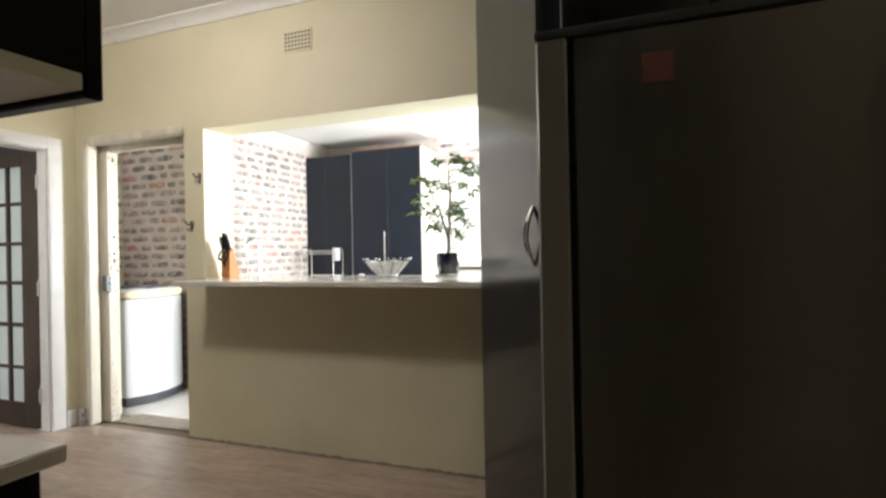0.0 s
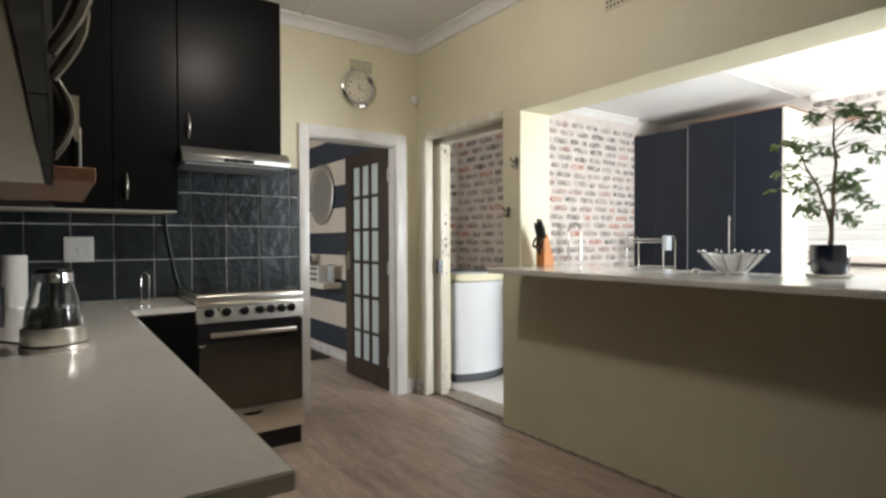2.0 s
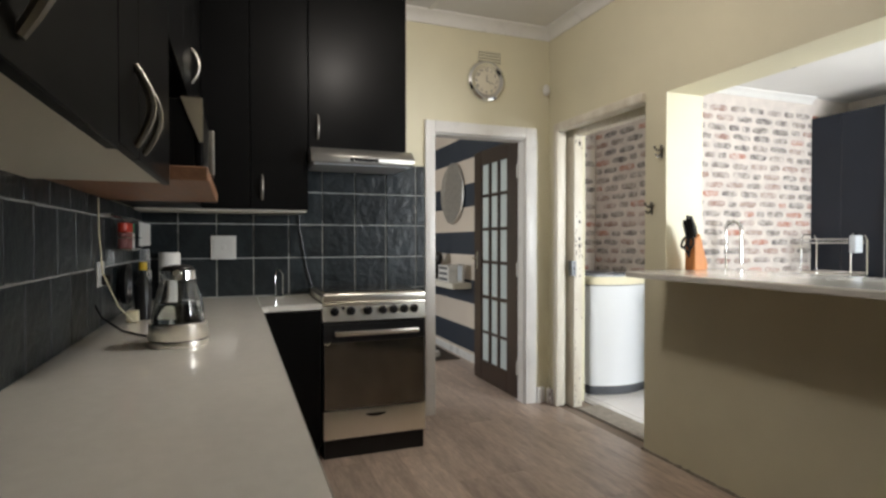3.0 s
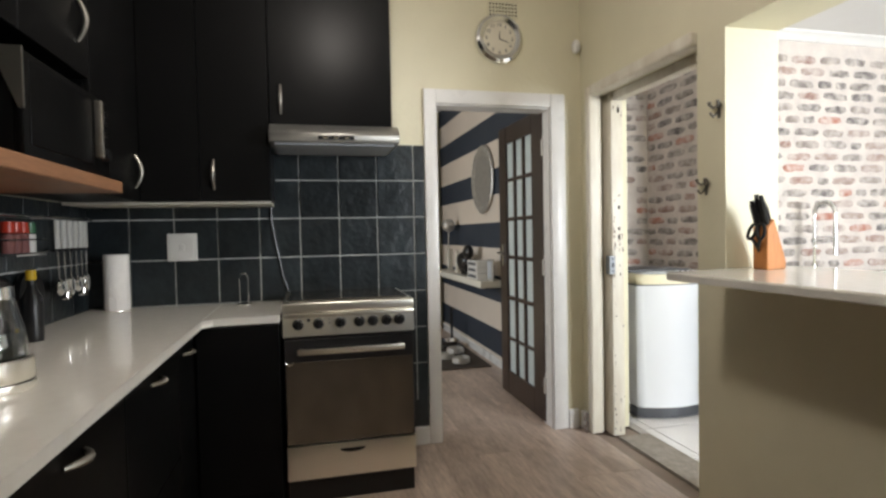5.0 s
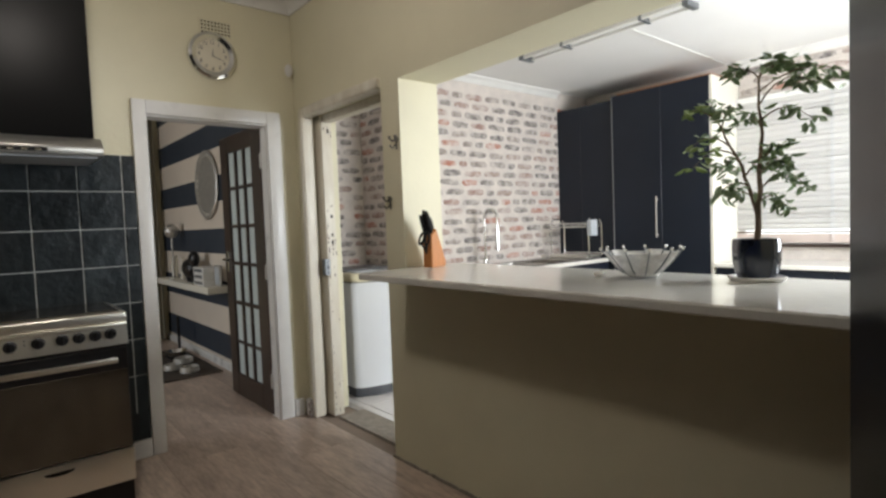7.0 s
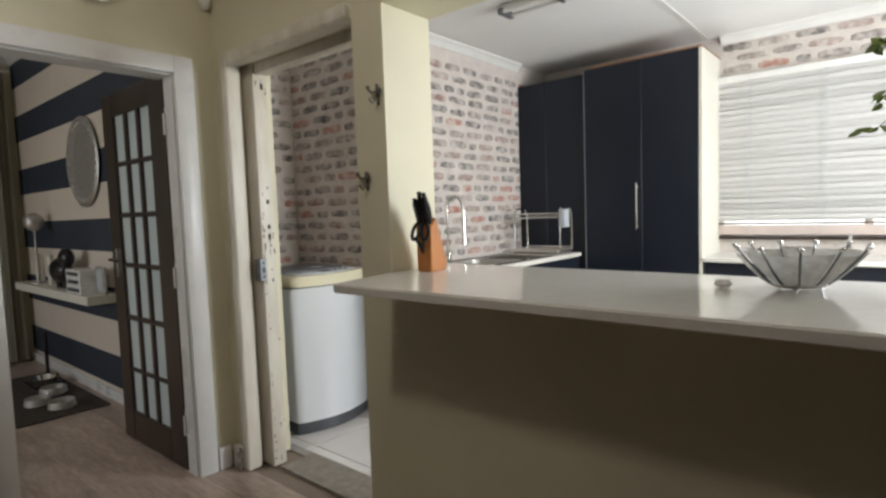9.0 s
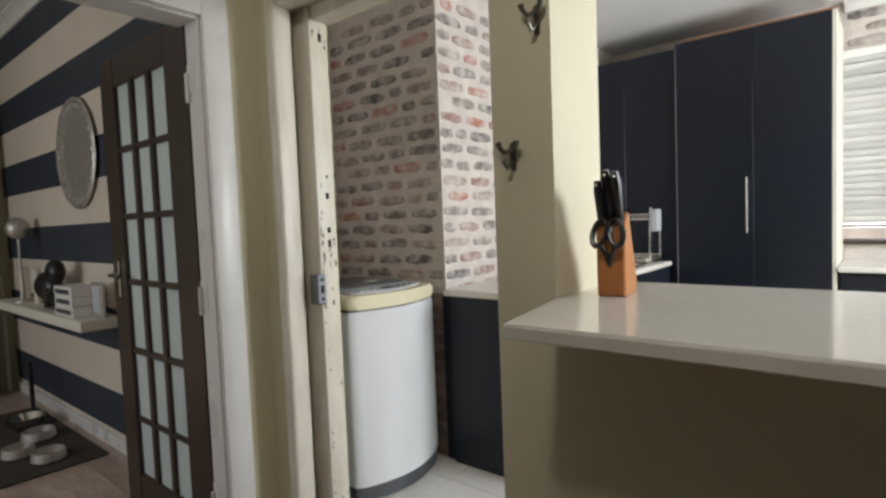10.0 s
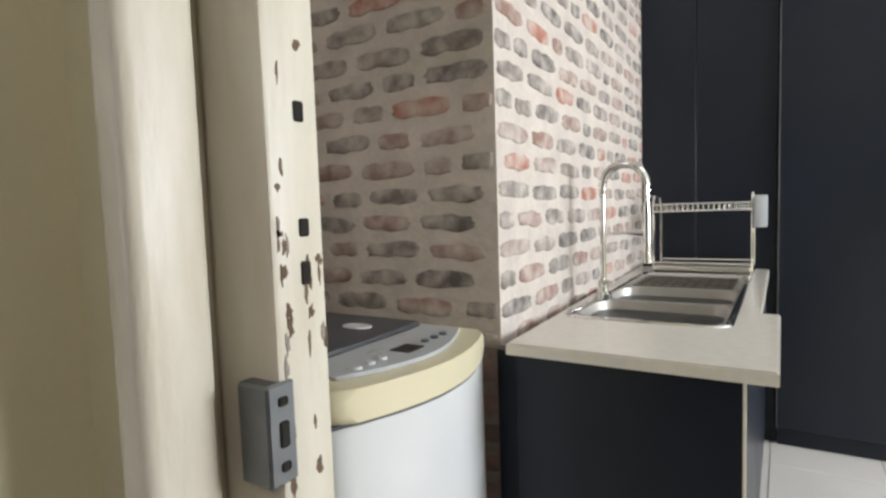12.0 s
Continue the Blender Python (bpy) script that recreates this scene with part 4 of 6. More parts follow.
for k, reach, drop, leafy in ((11, (0.29, 0.02, -0.04), 0.07, 26), (10, (0.17, -0.05, 0.03), 0.05, 22), (12, (0.10, 0.05, 0.02), 0.03, 20), (12, (-0.07, -0.03, 0.03), 0.02, 16),
                              (12, (0.03, 0.04, 0.05), 0.01, 14), (9, (0.14, 0.03, -0.02), 0.04, 14), (8, (-0.06, 0.07, 0.07), 0.02, 12), (5, (0.09, -0.05, 0.03), 0.03, 16),
                              (4, (0.12, 0.02, 0.00), 0.05, 20), (3, (0.07, 0.03, -0.01), 0.03, 16), (6, (0.06, 0.06, 0.05), 0.02, 12), (3, (-0.05, -0.05, 0.03), 0.02, 10)):
    arching(main[k], reach, drop, leafy)
for k, reach, drop, leafy in ((10, (-0.03, 0.02, 0.05), 0.02, 10), (9, (0.05, -0.04, 0.05), 0.02, 12), (5, (-0.07, 0.03, 0.00), 0.03, 14), (3, (-0.07, -0.03, -0.01), 0.02, 14), (4, (0.05, 0.06, 0.05), 0.02, 10), (8, (-0.05, 0.05, 0.02), 0.02, 8)):
    arching(side[k], reach, drop, leafy)
arching(side[9], (-0.12, 0.0, 0.07), 0.03, 0)
arching(side[7], (-0.12, -0.01, 0.02), 0.03, 0)
arching(side[6], (-0.15, 0.01, -0.02), 0.04, 0)
part("trunk", stems, BARK, pl, "thin brown branching stems")


def leaves(branches, spread, size, seed, droop=0.5):
    """Leaves in loose tufts along the outer part of each branch."""
    r_ = random.Random(seed)
    bm = bmesh.new()
    for pts in [pts for pts, count in branches for _ in range(2 * count)]:
        p = Vector(pts[r_.choice((3, 4, 5, 6, 6))]) + Vector((r_.gauss(0, spread), r_.gauss(0, spread), r_.gauss(0, spread * 0.8)))
        a = r_.uniform(0, 2 * math.pi)
        d = Vector((math.cos(a), math.sin(a), r_.uniform(-1.6, 0.4) * droop)).normalized()
        n = d.cross(Vector((r_.uniform(-1, 1), r_.uniform(-1, 1), 1))).normalized()
        ln = size * r_.uniform(0.6, 1.25)
        w, up = ln * 0.22, d.cross(n) * ln * 0.05
        mid = [bm.verts.new(p + d * ln * f - up * (1 if 0 < f < 1 else 0)) for f in (0, 0.35, 0.7, 1)]
        lf = [bm.verts.new(p + d * ln * f + n * w * g + up) for f, g in ((0.3, 1), (0.65, 0.8))]
        rt = [bm.verts.new(p + d * ln * f - n * w * g + up) for f, g in ((0.3, 1), (0.65, 0.8))]
        for s in (lf, rt):
            bm.faces.new((mid[0], s[0], mid[1]))
            bm.faces.new((mid[1], s[0], s[1], mid[2]))
            bm.faces.new((mid[2], s[1], mid[3]))
    return bm


def leaf_mesh(name, bm, mat, parent, label):
    o = base(parent)
    for v in bm.verts:
        v.co -= o
    me = bpy.data.meshes.new(name)
    bm.to_mesh(me)
    bm.free()
    me.materials.append(mat)
    ob = new(name, me)
    ob.parent = parent
    return tagged(ob, label, kind="stuff")


leaf_mesh("crown", leaves(tips, 0.014, 0.041, 3, 0.9), LEAF, pl, "narrow green leaves in loose tufts")
left_tips = [(pts, 8) for pts, count in tips if count == 0]
leaf_mesh("young_leaves", leaves(left_tips, 0.012, 0.040, 4), YOUNG, pl, "bright young green leaves")

# coat hooks on the pillar
for hx, hz in ((-3.022, 1.735), (-3.098, 1.425)):
    hk = thing("coat_hook", (hx, WA, hz), "dark bronze double coat hook screwed to the pillar", "hook", "coat hooks on the pillar")
    hb = bmesh.new()
    lathe(hb, [(0.0, 0.0), (0.013, 0.0), (0.011, -0.006), (0.0, -0.008)], (hx, WA, hz), 14, axis="y")
    box(hb, hx - 0.008, hx + 0.008, WA - 0.006, WA, hz - 0.055, hz + 0.015, 0.003)
    part("plate", hb, DARKMETAL, hk)
    for s in (-1, 1):
        part("prong", tube(bmesh.new(), [(hx, WA - 0.006, hz - 0.005), (hx + s * 0.014, WA - 0.020, hz - 0.010), (hx + s * 0.023, WA - 0.028, hz + 0.002), (hx + s * 0.026, WA - 0.029, hz + 0.014)], [0.007, 0.006, 0.006, 0.008], 8), DARKMETAL, hk)
    part("lower_prong", tube(bmesh.new(), [(hx, WA - 0.006, hz - 0.03), (hx, WA - 0.03, hz - 0.05), (hx, WA - 0.045, hz - 0.035)], [0.006, 0.005, 0.006], 8), DARKMETAL, hk)

# air bricks, clock, alarm sensor


def air_brick(at, normal_axis, cols, rows, pw, ph):
    v = thing("air_vent", at, "cream painted air brick with rows of small openings", "vent", "air vents")
    w, h = cols * pw, rows * ph
    o = Vector(at)
    if normal_axis == "x":
        part("plate", box(bmesh.new(), o.x, o.x + 0.006, o.y - w / 2 - 0.006, o.y + w / 2 + 0.006, o.z - h / 2 - 0.006, o.z + h / 2 + 0.006, 0.001), VENT, v)
    else:
        part("plate", box(bmesh.new(), o.x - w / 2 - 0.006, o.x + w / 2 + 0.006, o.y - 0.006, o.y, o.z - h / 2 - 0.006, o.z + h / 2 + 0.006, 0.001), VENT, v)
    hb = bmesh.new()
    for i in range(cols):
        for j in range(rows):
            a, b = (i + 0.5) * pw - w / 2, (j + 0.5) * ph - h / 2
            if normal_axis == "x":
                box(hb, o.x + 0.0055, o.x + 0.0075, o.y + a - pw * 0.25, o.y + a + pw * 0.25, o.z + b - ph * 0.24, o.z + b + ph * 0.24)
            else:
                box(hb, o.x + a - pw * 0.25, o.x + a + pw * 0.25, o.y - 0.0075, o.y - 0.0055, o.z + b - ph * 0.24, o.z + b + ph * 0.24)
    part("openings", hb, HOLE, v)


air_brick((WB, 2.80, 2.545), "x", 9, 4, 0.020, 0.021)
air_brick((-2.236, WA, 2.50), "y", 8, 5, 0.024, 0.024)
ck = thing("wall_clock", (WB, 2.768, 2.368), "round brushed steel wall clock with an ivory face", "clock")
cc = (WB, 2.768, 2.368)
part("rim", lathe(bmesh.new(), [(0.143, 0.0), (0.148, 0.012), (0.142, 0.030), (0.125, 0.040), (0.100, 0.034), (0.098, 0.022)], cc, 40, axis="x", cap=False), CHROME, ck, "wide brushed steel rim")
part("face", lathe(bmesh.new(), [(0.099, 0.016), (0.099, 0.022), (0.0, 0.022)], cc, 32, axis="x"), CLOCKFACE, ck)
for i in range(12):
    a = 2 * math.pi * i / 12
    y, z = cc[1] + 0.080 * math.sin(a), cc[2] + 0.080 * math.cos(a)
    cu = bpy.data.curves.new("numeral", "FONT")
    cu.body, cu.size, cu.align_x, cu.align_y, cu.extrude = str(12 if i == 0 else i), 0.030, "CENTER", "CENTER", 0.0006
    tmp = bpy.data.objects.new("numeral", cu)
    me = bpy.data.meshes.new_from_object(tmp)
    bpy.data.objects.remove(tmp)
    me.materials.clear()
    me.materials.append(BLACKPLASTIC)
    nu = new("numeral", me)
    nu.parent = ck
    nu.matrix_basis = Matrix.Translation((0.0232, y - cc[1], z - cc[2])) @ Matrix(((0, 0, 1, 0), (1, 0, 0, 0), (0, 1, 0, 0), (0, 0, 0, 1)))
for ang, ln, w in ((5, 0.045, 0.005), (110, 0.066, 0.004)):
    a = radians(ang)
    tip = (WB + 0.025, cc[1] + ln * math.sin(a), cc[2] + ln * math.cos(a))
    part("hand_pointer", rod(bmesh.new(), (WB + 0.025, cc[1], cc[2]), tip, w * 0.6, 0.001, 6), BLACKPLASTIC, ck)
se = thing("alarm_sensor", (WB, 3.245, 2.35), "small white motion sensor in the corner", "sensor")
part("housing", ball(bmesh.new(), (WB + 0.025, 3.262, 2.35), 0.035, (0.8, 0.8, 1.25), 16), WHITEPLASTIC, se)
part("bracket", box(bmesh.new(), WB, WB + 0.02, 3.25, 3.275, 2.335, 2.365), WHITEPLASTIC, se)

# ceiling lamp
cl = thing("ceiling_lamp", (-2.62, 1.84, CH), "round ceiling lamp with an opal glass bowl", "lamp")
part("rose", lathe(bmesh.new(), [(0.0, 0.0), (0.10, 0.0), (0.10, -0.02), (0.0, -0.025)], (-2.62, 1.84, CH), 24), CHROME, cl)
part("bowl_rim", tube(bmesh.new(), arc((-2.62, 1.84, CH - 0.05), 0.15, 0, 360, 32, (1, 0, 0), (0, 1, 0)), 0.006, 8), CHROME, cl)

# fluorescent tube fitting in the scullery
fl = thing("fluorescent_light", (-2.8, 4.87, SH), "unlit double fluorescent tube fitting on the ceiling", "ceiling light")
part("batten", box(bmesh.new(), -3.48, -2.20, 4.835, 4.905, SH - 0.035, SH - 0.001, 0.006, 2), TRIM, fl)
for y in (4.82, 4.92):
    part("tube", rod(bmesh.new(), (-3.46, y, SH - 0.05), (-2.22, y, SH - 0.05), 0.013, n=14), WHITEPLASTIC, fl)
for x in (-3.47, -2.21):
    part("end_cap", box(bmesh.new(), x - 0.02, x + 0.02, 4.80, 4.94, SH - 0.068, SH - 0.03, 0.006, 2), KEEPSTEEL, fl)
for x in (-3.1, -2.5):
    part("clip", box(bmesh.new(), x - 0.012, x + 0.012, 4.805, 4.935, SH - 0.066, SH - 0.036, 0.004), KEEPSTEEL, fl)

# ---- things on the kitchen worktop ----
kt = thing("kettle", (-2.61, 0.895, CT), "glass kettle with steel base and black handle on its stand", "kettle")
kc = Vector((-2.61, 0.895, CT))
part("stand", lathe(bmesh.new(), [(0.0, 0), (0.092, 0.0), (0.094, 0.012), (0.092, 0.017), (0.0, 0.017)], kc, 32), STEEL, kt)
part("base_band", lathe(bmesh.new(), [(0.0, 0.0215), (0.090, 0.0215), (0.092, 0.025), (0.089, 0.070), (0.084, 0.0735), (0.0, 0.0735)], kc, 32), STEEL, kt, "polished steel base band")
gl = lathe(bmesh.new(), [(0.081, 0.074), (0.081, 0.09), (0.072, 0.15), (0.056, 0.21), (0.052, 0.222), (0.049, 0.222), (0.053, 0.208), (0.069, 0.148), (0.078, 0.09), (0.078, 0.076)], kc, 32)
part("glass_body", gl, GLASS, kt, "clear glass body")
part("neck_band", lathe(bmesh.new(), [(0.054, 0.215), (0.057, 0.217), (0.055, 0.245), (0.05, 0.246)], kc, 28), CHROME, kt)
part("groove", lathe(bmesh.new(), [(0.0, 0.0172), (0.090, 0.0172), (0.090, 0.0213), (0.0, 0.0213)], kc, 32), BLACKPLASTIC, kt)
part("lid", lathe(bmesh.new(), [(0.052, 0.246), (0.045, 0.258), (0.02, 0.263), (0.0, 0.263)], kc, 28), BLACKPLASTIC, kt)
part("handle", tube(bmesh.new(), [kc + Vector(p) for p in ((-0.052, 0.0, 0.235), (-0.085, 0, 0.24), (-0.105, 0, 0.20), (-0.105, 0, 0.12), (-0.09, 0, 0.07), (-0.078, 0, 0.062))], [0.012, 0.014, 0.013, 0.012, 0.011, 0.010], 10), BLACKPLASTIC, kt, "black loop handle")
part("spout", tube(bmesh.new(), [kc + Vector(p) for p in ((0.045, 0, 0.232), (0.068, 0, 0.240))], [0.018, 0.010], 10), CHROME, kt)
part("water", lathe(bmesh.new(), [(0.0, 0.077), (0.074, 0.077), (0.075, 0.09), (0.068, 0.135), (0.0, 0.135)], kc, 28), GLASS, kt)
part("cable", tube(bmesh.new(), [kc + Vector(p) for p in ((-0.05, -0.075, 0.008), (-0.16, -0.10, 0.004), (-0.24, -0.16, 0.004), (-0.33, -0.22, 0.006), (-0.40, -0.30, 0.05), (-0.45, -0.345, 0.12))], 0.004, 6), BLACKPLASTIC, kt)

pt = thing("paper_towel", (-4.10, 0.72, CT), "white paper towel roll standing on the worktop", "paper towel")
part("roll", lathe(bmesh.new(), [(0.012, 0.004), (0.056, 0.004), (0.057, 0.01), (0.057, 0.27), (0.055, 0.276), (0.016, 0.276), (0.012, 0.25)], (-4.10, 0.72, CT), 28), PAPER, pt)
part("holder", lathe(bmesh.new(), [(0.0, 0.0), (0.062, 0.0), (0.062, 0.004), (0.0, 0.004)], (-4.10, 0.72, CT), 24), STEEL, pt)
part("loose_sheet", box(bmesh.new(), -4.045, -4.0425, 0.70, 0.735, CT + 0.004, CT + 0.07), PAPER, pt)

gh = thing("glass_holder", (-4.03, 1.32, CT), "small clear glass on a wire holder by the stove", "glass")
part("foot", lathe(bmesh.new(), [(0.0, 0), (0.035, 0.0), (0.036, 0.012), (0.02, 0.018), (0.0, 0.018)], (-4.03, 1.32, CT), 20), CHROME, gh)
part("wire_loop", tube(bmesh.new(), [(-4.03, 1.30, CT + 0.018), (-4.03, 1.298, CT + 0.14), (-4.03, 1.31, CT + 0.165), (-4.03, 1.33, CT + 0.165), (-4.03, 1.342, CT + 0.14), (-4.03, 1.34, CT + 0.018)], 0.0035, 8), CHROME, gh)

for at, ax in (((WB + 0.012, 1.007, 1.181), "x"), ((-3.11, WC + 0.012, 1.09), "y")):
    so = thing("wall_socket", at, "white square wall socket set on the dark tiles", "socket", "wall sockets")
    if ax == "x":
        part("plate", box(bmesh.new(), at[0], at[0] + 0.010, at[1] - 0.072, at[1] + 0.072, at[2] - 0.072, at[2] + 0.072, 0.004, 2), WHITEPLASTIC, so)
        part("inset", box(bmesh.new(), at[0] + 0.010, at[0] + 0.013, at[1] - 0.055, at[1] + 0.055, at[2] - 0.055, at[2] + 0.055, 0.002), WHITEPLASTIC, so)
        part("rocker", box(bmesh.new(), at[0] + 0.013, at[0] + 0.018, at[1] - 0.012, at[1] + 0.014, at[2] - 0.016, at[2] + 0.016, 0.003), WHITEPLASTIC, so)
    else:
        part("plate", box(bmesh.new(), at[0] - 0.055, at[0] + 0.055, at[1], at[1] + 0.010, at[2] - 0.05, at[2] + 0.05, 0.004, 2), WHITEPLASTIC, so)
        part("plug", box(bmesh.new(), at[0] - 0.02, at[0] + 0.02, at[1] + 0.010, at[1] + 0.045, at[2] - 0.045, at[2] - 0.005, 0.006, 2), BLACKPLASTIC, so)
cb = tube(bmesh.new(), [(WB + 0.018, 1.452, 1.385), (WB + 0.02, 1.455, 1.30), (WB + 0.022, 1.475, 1.18), (WB + 0.022, 1.505, 1.02), (WB + 0.024, 1.53, 0.935)], 0.006, 8)
solid("stove_cable", cb, BLACKPLASTIC, "black stove cable running down the tiles", "cable", (WB + 0.02, 1.47, 1.15))
cb = tube(bmesh.new(), [(-3.02, 0.585, 1.385), (-3.00, 0.591, 1.25), (-3.03, 0.595, 1.10), (-3.10, 0.635, 0.96), (-3.18, 0.675, 0.885)], 0.003, 8)
solid("white_cable", cb, YELLOWED, "pale cable hanging from the shelf to the worktop", "cable", (-3.05, 0.595, 1.15))
solid("cable_plug", box(bmesh.new(), -3.24, -3.19, 0.645, 0.69, CT + 0.001, CT + 0.05, 0.006, 2), YELLOWED, "small beige adapter lying on the worktop", "plug", (-3.21, 0.665, CT))

ru = thing("utensil_rail", (-3.65, 0.605, 1.32), "steel wall rail hung with spoons, ladles and knives", "utensil rail")
part("rail", rod(bmesh.new(), (-4.12, 0.61, 1.325), (-3.12, 0.61, 1.325), 0.006), CHROME, ru)
for x in (-4.10, -3.62, -3.14):
    part("bracket", rod(bmesh.new(), (x, WC + 0.013, 1.325), (x, 0.61, 1.325), 0.008), WHITEPLASTIC, ru)
for i, x in enumerate((-3.69, -3.75, -3.81, -3.87, -3.93, -3.98)):
    ut = part("utensil", box(bmesh.new(), x - 0.014, x + 0.014, 0.623, 0.637, 1.195, 1.315, 0.004, 2), WHITEPLASTIC, ru, "white-handled utensil")
    part("collar", box(bmesh.new(), x - 0.0145, x + 0.0145, 0.5875, 0.6025, 1.180, 1.1945, 0.003), BLACKPLASTIC, ut, "black collar")
    hbm = bmesh.new()
    rod(hbm, (x, 0.629, 1.18), (x, 0.631, 1.06), 0.005, n=8)
    if i % 3 == 0:
        ball(hbm, (x, 0.635, 1.035), 0.036, (1, 0.45, 1), 14)
    elif i % 3 == 1:
        box(hbm, x - 0.03, x + 0.03, 0.629, 0.634, 0.975, 1.065, 0.012, 2)
    else:
        ball(hbm, (x, 0.635, 1.03), 0.03, (0.85, 0.3, 1.35), 14)
    part("head", hbm, CHROME, ut, "steel utensil head")
spr = thing("spice_rack", (-3.40, 0.615, 1.2), "small wire rack of spice jars with red lids", "spice rack")
for z in (1.185, 1.235):
    part("wire", tube(bmesh.new(), [(-3.30, 0.57, z), (-3.30, 0.655, z), (-3.53, 0.655, z), (-3.53, 0.57, z)], 0.003, 6), CHROME, spr)
part("tray", box(bmesh.new(), -3.53, -3.30, 0.571, 0.655, 1.176, 1.182), CHROME, spr)
for x, mt in ((-3.335, RED), (-3.385, RED), (-3.435, RED), (-3.49, GREEN)):
    jar = part("jar", lathe(bmesh.new(), [(0.0, 1.183), (0.021, 1.183), (0.021, 1.255), (0.0, 1.258)], (x, 0.615, 0), 14), WHITEPLASTIC if mt is GREEN else PINK, spr)
    part("lid", lathe(bmesh.new(), [(0.019, 1.259), (0.022, 1.262), (0.021, 1.30), (0.0, 1.304)], (x, 0.615, 0), 14), mt, jar, "coloured plastic lid")
yb = thing("sauce_bottle", (-3.30, 0.695, CT), "dark bottle with a yellow cap by the tiled wall", "bottle")
part("bottle", lathe(bmesh.new(), [(0.0, 0), (0.032, 0.0), (0.034, 0.02), (0.034, 0.15), (0.014, 0.19), (0.013, 0.215), (0.0, 0.215)], (-3.30, 0.695, CT), 18), BLACKPLASTIC, yb)
part("cap", lathe(bmesh.new(), [(0.016, 0.216), (0.017, 0.22), (0.016, 0.25), (0.0, 0.252)], (-3.30, 0.695, CT), 14), YELLOW, yb)
dk = solid("frying_pan", lathe(bmesh.new(), [(0.0, 0.0), (0.09, 0.004), (0.10, 0.03), (0.096, 0.03), (0.086, 0.010), (0.0, 0.008)], (-3.52, WC + 0.02, 1.02), 24, axis="y"), BLACKPLASTIC, "small black pan hanging against the tiles", "pan", (-3.52, 0.55, 1.02))

# ---- striped room ----
shf = solid("floating_shelf", box(bmesh.new(), -7.45, -5.66, 3.10, WA + 0.006, 0.735, 0.795, 0.004), CABWHITE, "thick white floating shelf on the striped wall", "shelf", (-6.5, 3.2, 0.735))
pw = thing("wall_platter", (-6.15, WA, 1.735), "round hammered pewter platter hung on the striped wall", "platter")
part("dish", lathe(bmesh.new(), [(0.325, -0.012), (0.33, -0.02), (0.315, -0.030), (0.25, -0.016), (0.21, -0.008), (0.0, -0.004)], (-6.15, WA + 0.006, 1.735), 44, axis="y"), PEWTER, pw)
for i in range(30):
    a = 2 * math.pi * i / 30
    part("boss", ball(bmesh.new(), (-6.15 + 0.283 * math.cos(a), WA - 0.018, 1.735 + 0.283 * math.sin(a)), 0.014, (1, 0.6, 1), 8), PEWTER, pw)
dl = thing("desk_lamp", (-7.10, 3.19, 0.795), "small metal lamp with a round pewter head on the shelf", "lamp")
part("foot", lathe(bmesh.new(), [(0.0, 0), (0.06, 0.0), (0.06, 0.012), (0.0, 0.018)], (-7.10, 3.19, 0.795), 20), PEWTER, dl)
part("stem", rod(bmesh.new(), (-7.10, 3.19, 0.81), (-7.10, 3.19, 1.25), 0.008), PEWTER, dl)
part("head", ball(bmesh.new(), (-7.10, 3.19, 1.31), 0.075, n=18), PEWTER, dl)
for x, h in ((-7.20, 0.22), (-7.12, 0.25), (-6.86, 0.23)):
    solid("candle", lathe(bmesh.new(), [(0.0, 0), (0.022, 0), (0.022, h - 0.004), (0.018, h), (0.0, h)], (x, 3.22, 0.795), 14), CABWHITE, "tall cream candle standing on the shelf", "candle", (x, 3.22, 0.795), "candles on the shelf")
sp = thing("black_figure", (-6.45, 3.2, 0.795), "black rounded ornament standing on the shelf", "ornament")
ob_ = bmesh.new()
ball(ob_, (-6.45, 3.18, 0.935), 0.10, (1.6, 0.7, 0.95), 16)
ball(ob_, (-6.30, 3.18, 1.03), 0.065, (1.3, 0.8, 1.2), 14)
tube(ob_, [(-6.58, 3.18, 0.98), (-6.62, 3.18, 0.93), (-6.63, 3.18, 0.85)], 0.012, 8)
for x in (-6.53, -6.38):
    rod(ob_, (x, 3.2, 0.795), (x, 3.19, 0.90), 0.032)
part("figure", ob_, BLACKPLASTIC, sp)
for i, (z, w) in enumerate(((0.795, 0.30), (0.852, 0.28), (0.908, 0.29))):
    bk = thing("box_file", (-5.98, 3.2, z), "small white box with dark printed bands on the shelf", "box", "boxes on the shelf")
    part("carton", box(bmesh.new(), -5.98 - w / 2, -5.98 + w / 2, 3.12, 3.27, z + 0.0005, z + 0.055, 0.003), WHITEPLASTIC, bk)
    part("band", box(bmesh.new(), -5.98 - w / 2 + 0.03, -5.98 + w / 2 - 0.03, 3.1175, 3.1195, z + 0.015, z + 0.04), GREYPLASTIC, bk)
mo = thing("picture_frame", (-5.76, 3.2, 0.795), "small pewter-framed picture standing on the shelf", "frame")
part("frame", box(bmesh.new(), -5.82, -5.67, 3.215, 3.232, 0.796, 0.985, 0.003), PEWTER, mo)
part("sheet", box(bmesh.new(), -5.80, -5.69, 3.2115, 3.2145, 0.816, 0.965), PALEGREY, mo)
solid("floor_mat", box(bmesh.new(), -7.2, -5.80, 2.70, 3.24, 0.0, 0.012, 0.004), MAT, "flat brown mat on the plank floor", "mat", (-6.5, 3.0, 0))
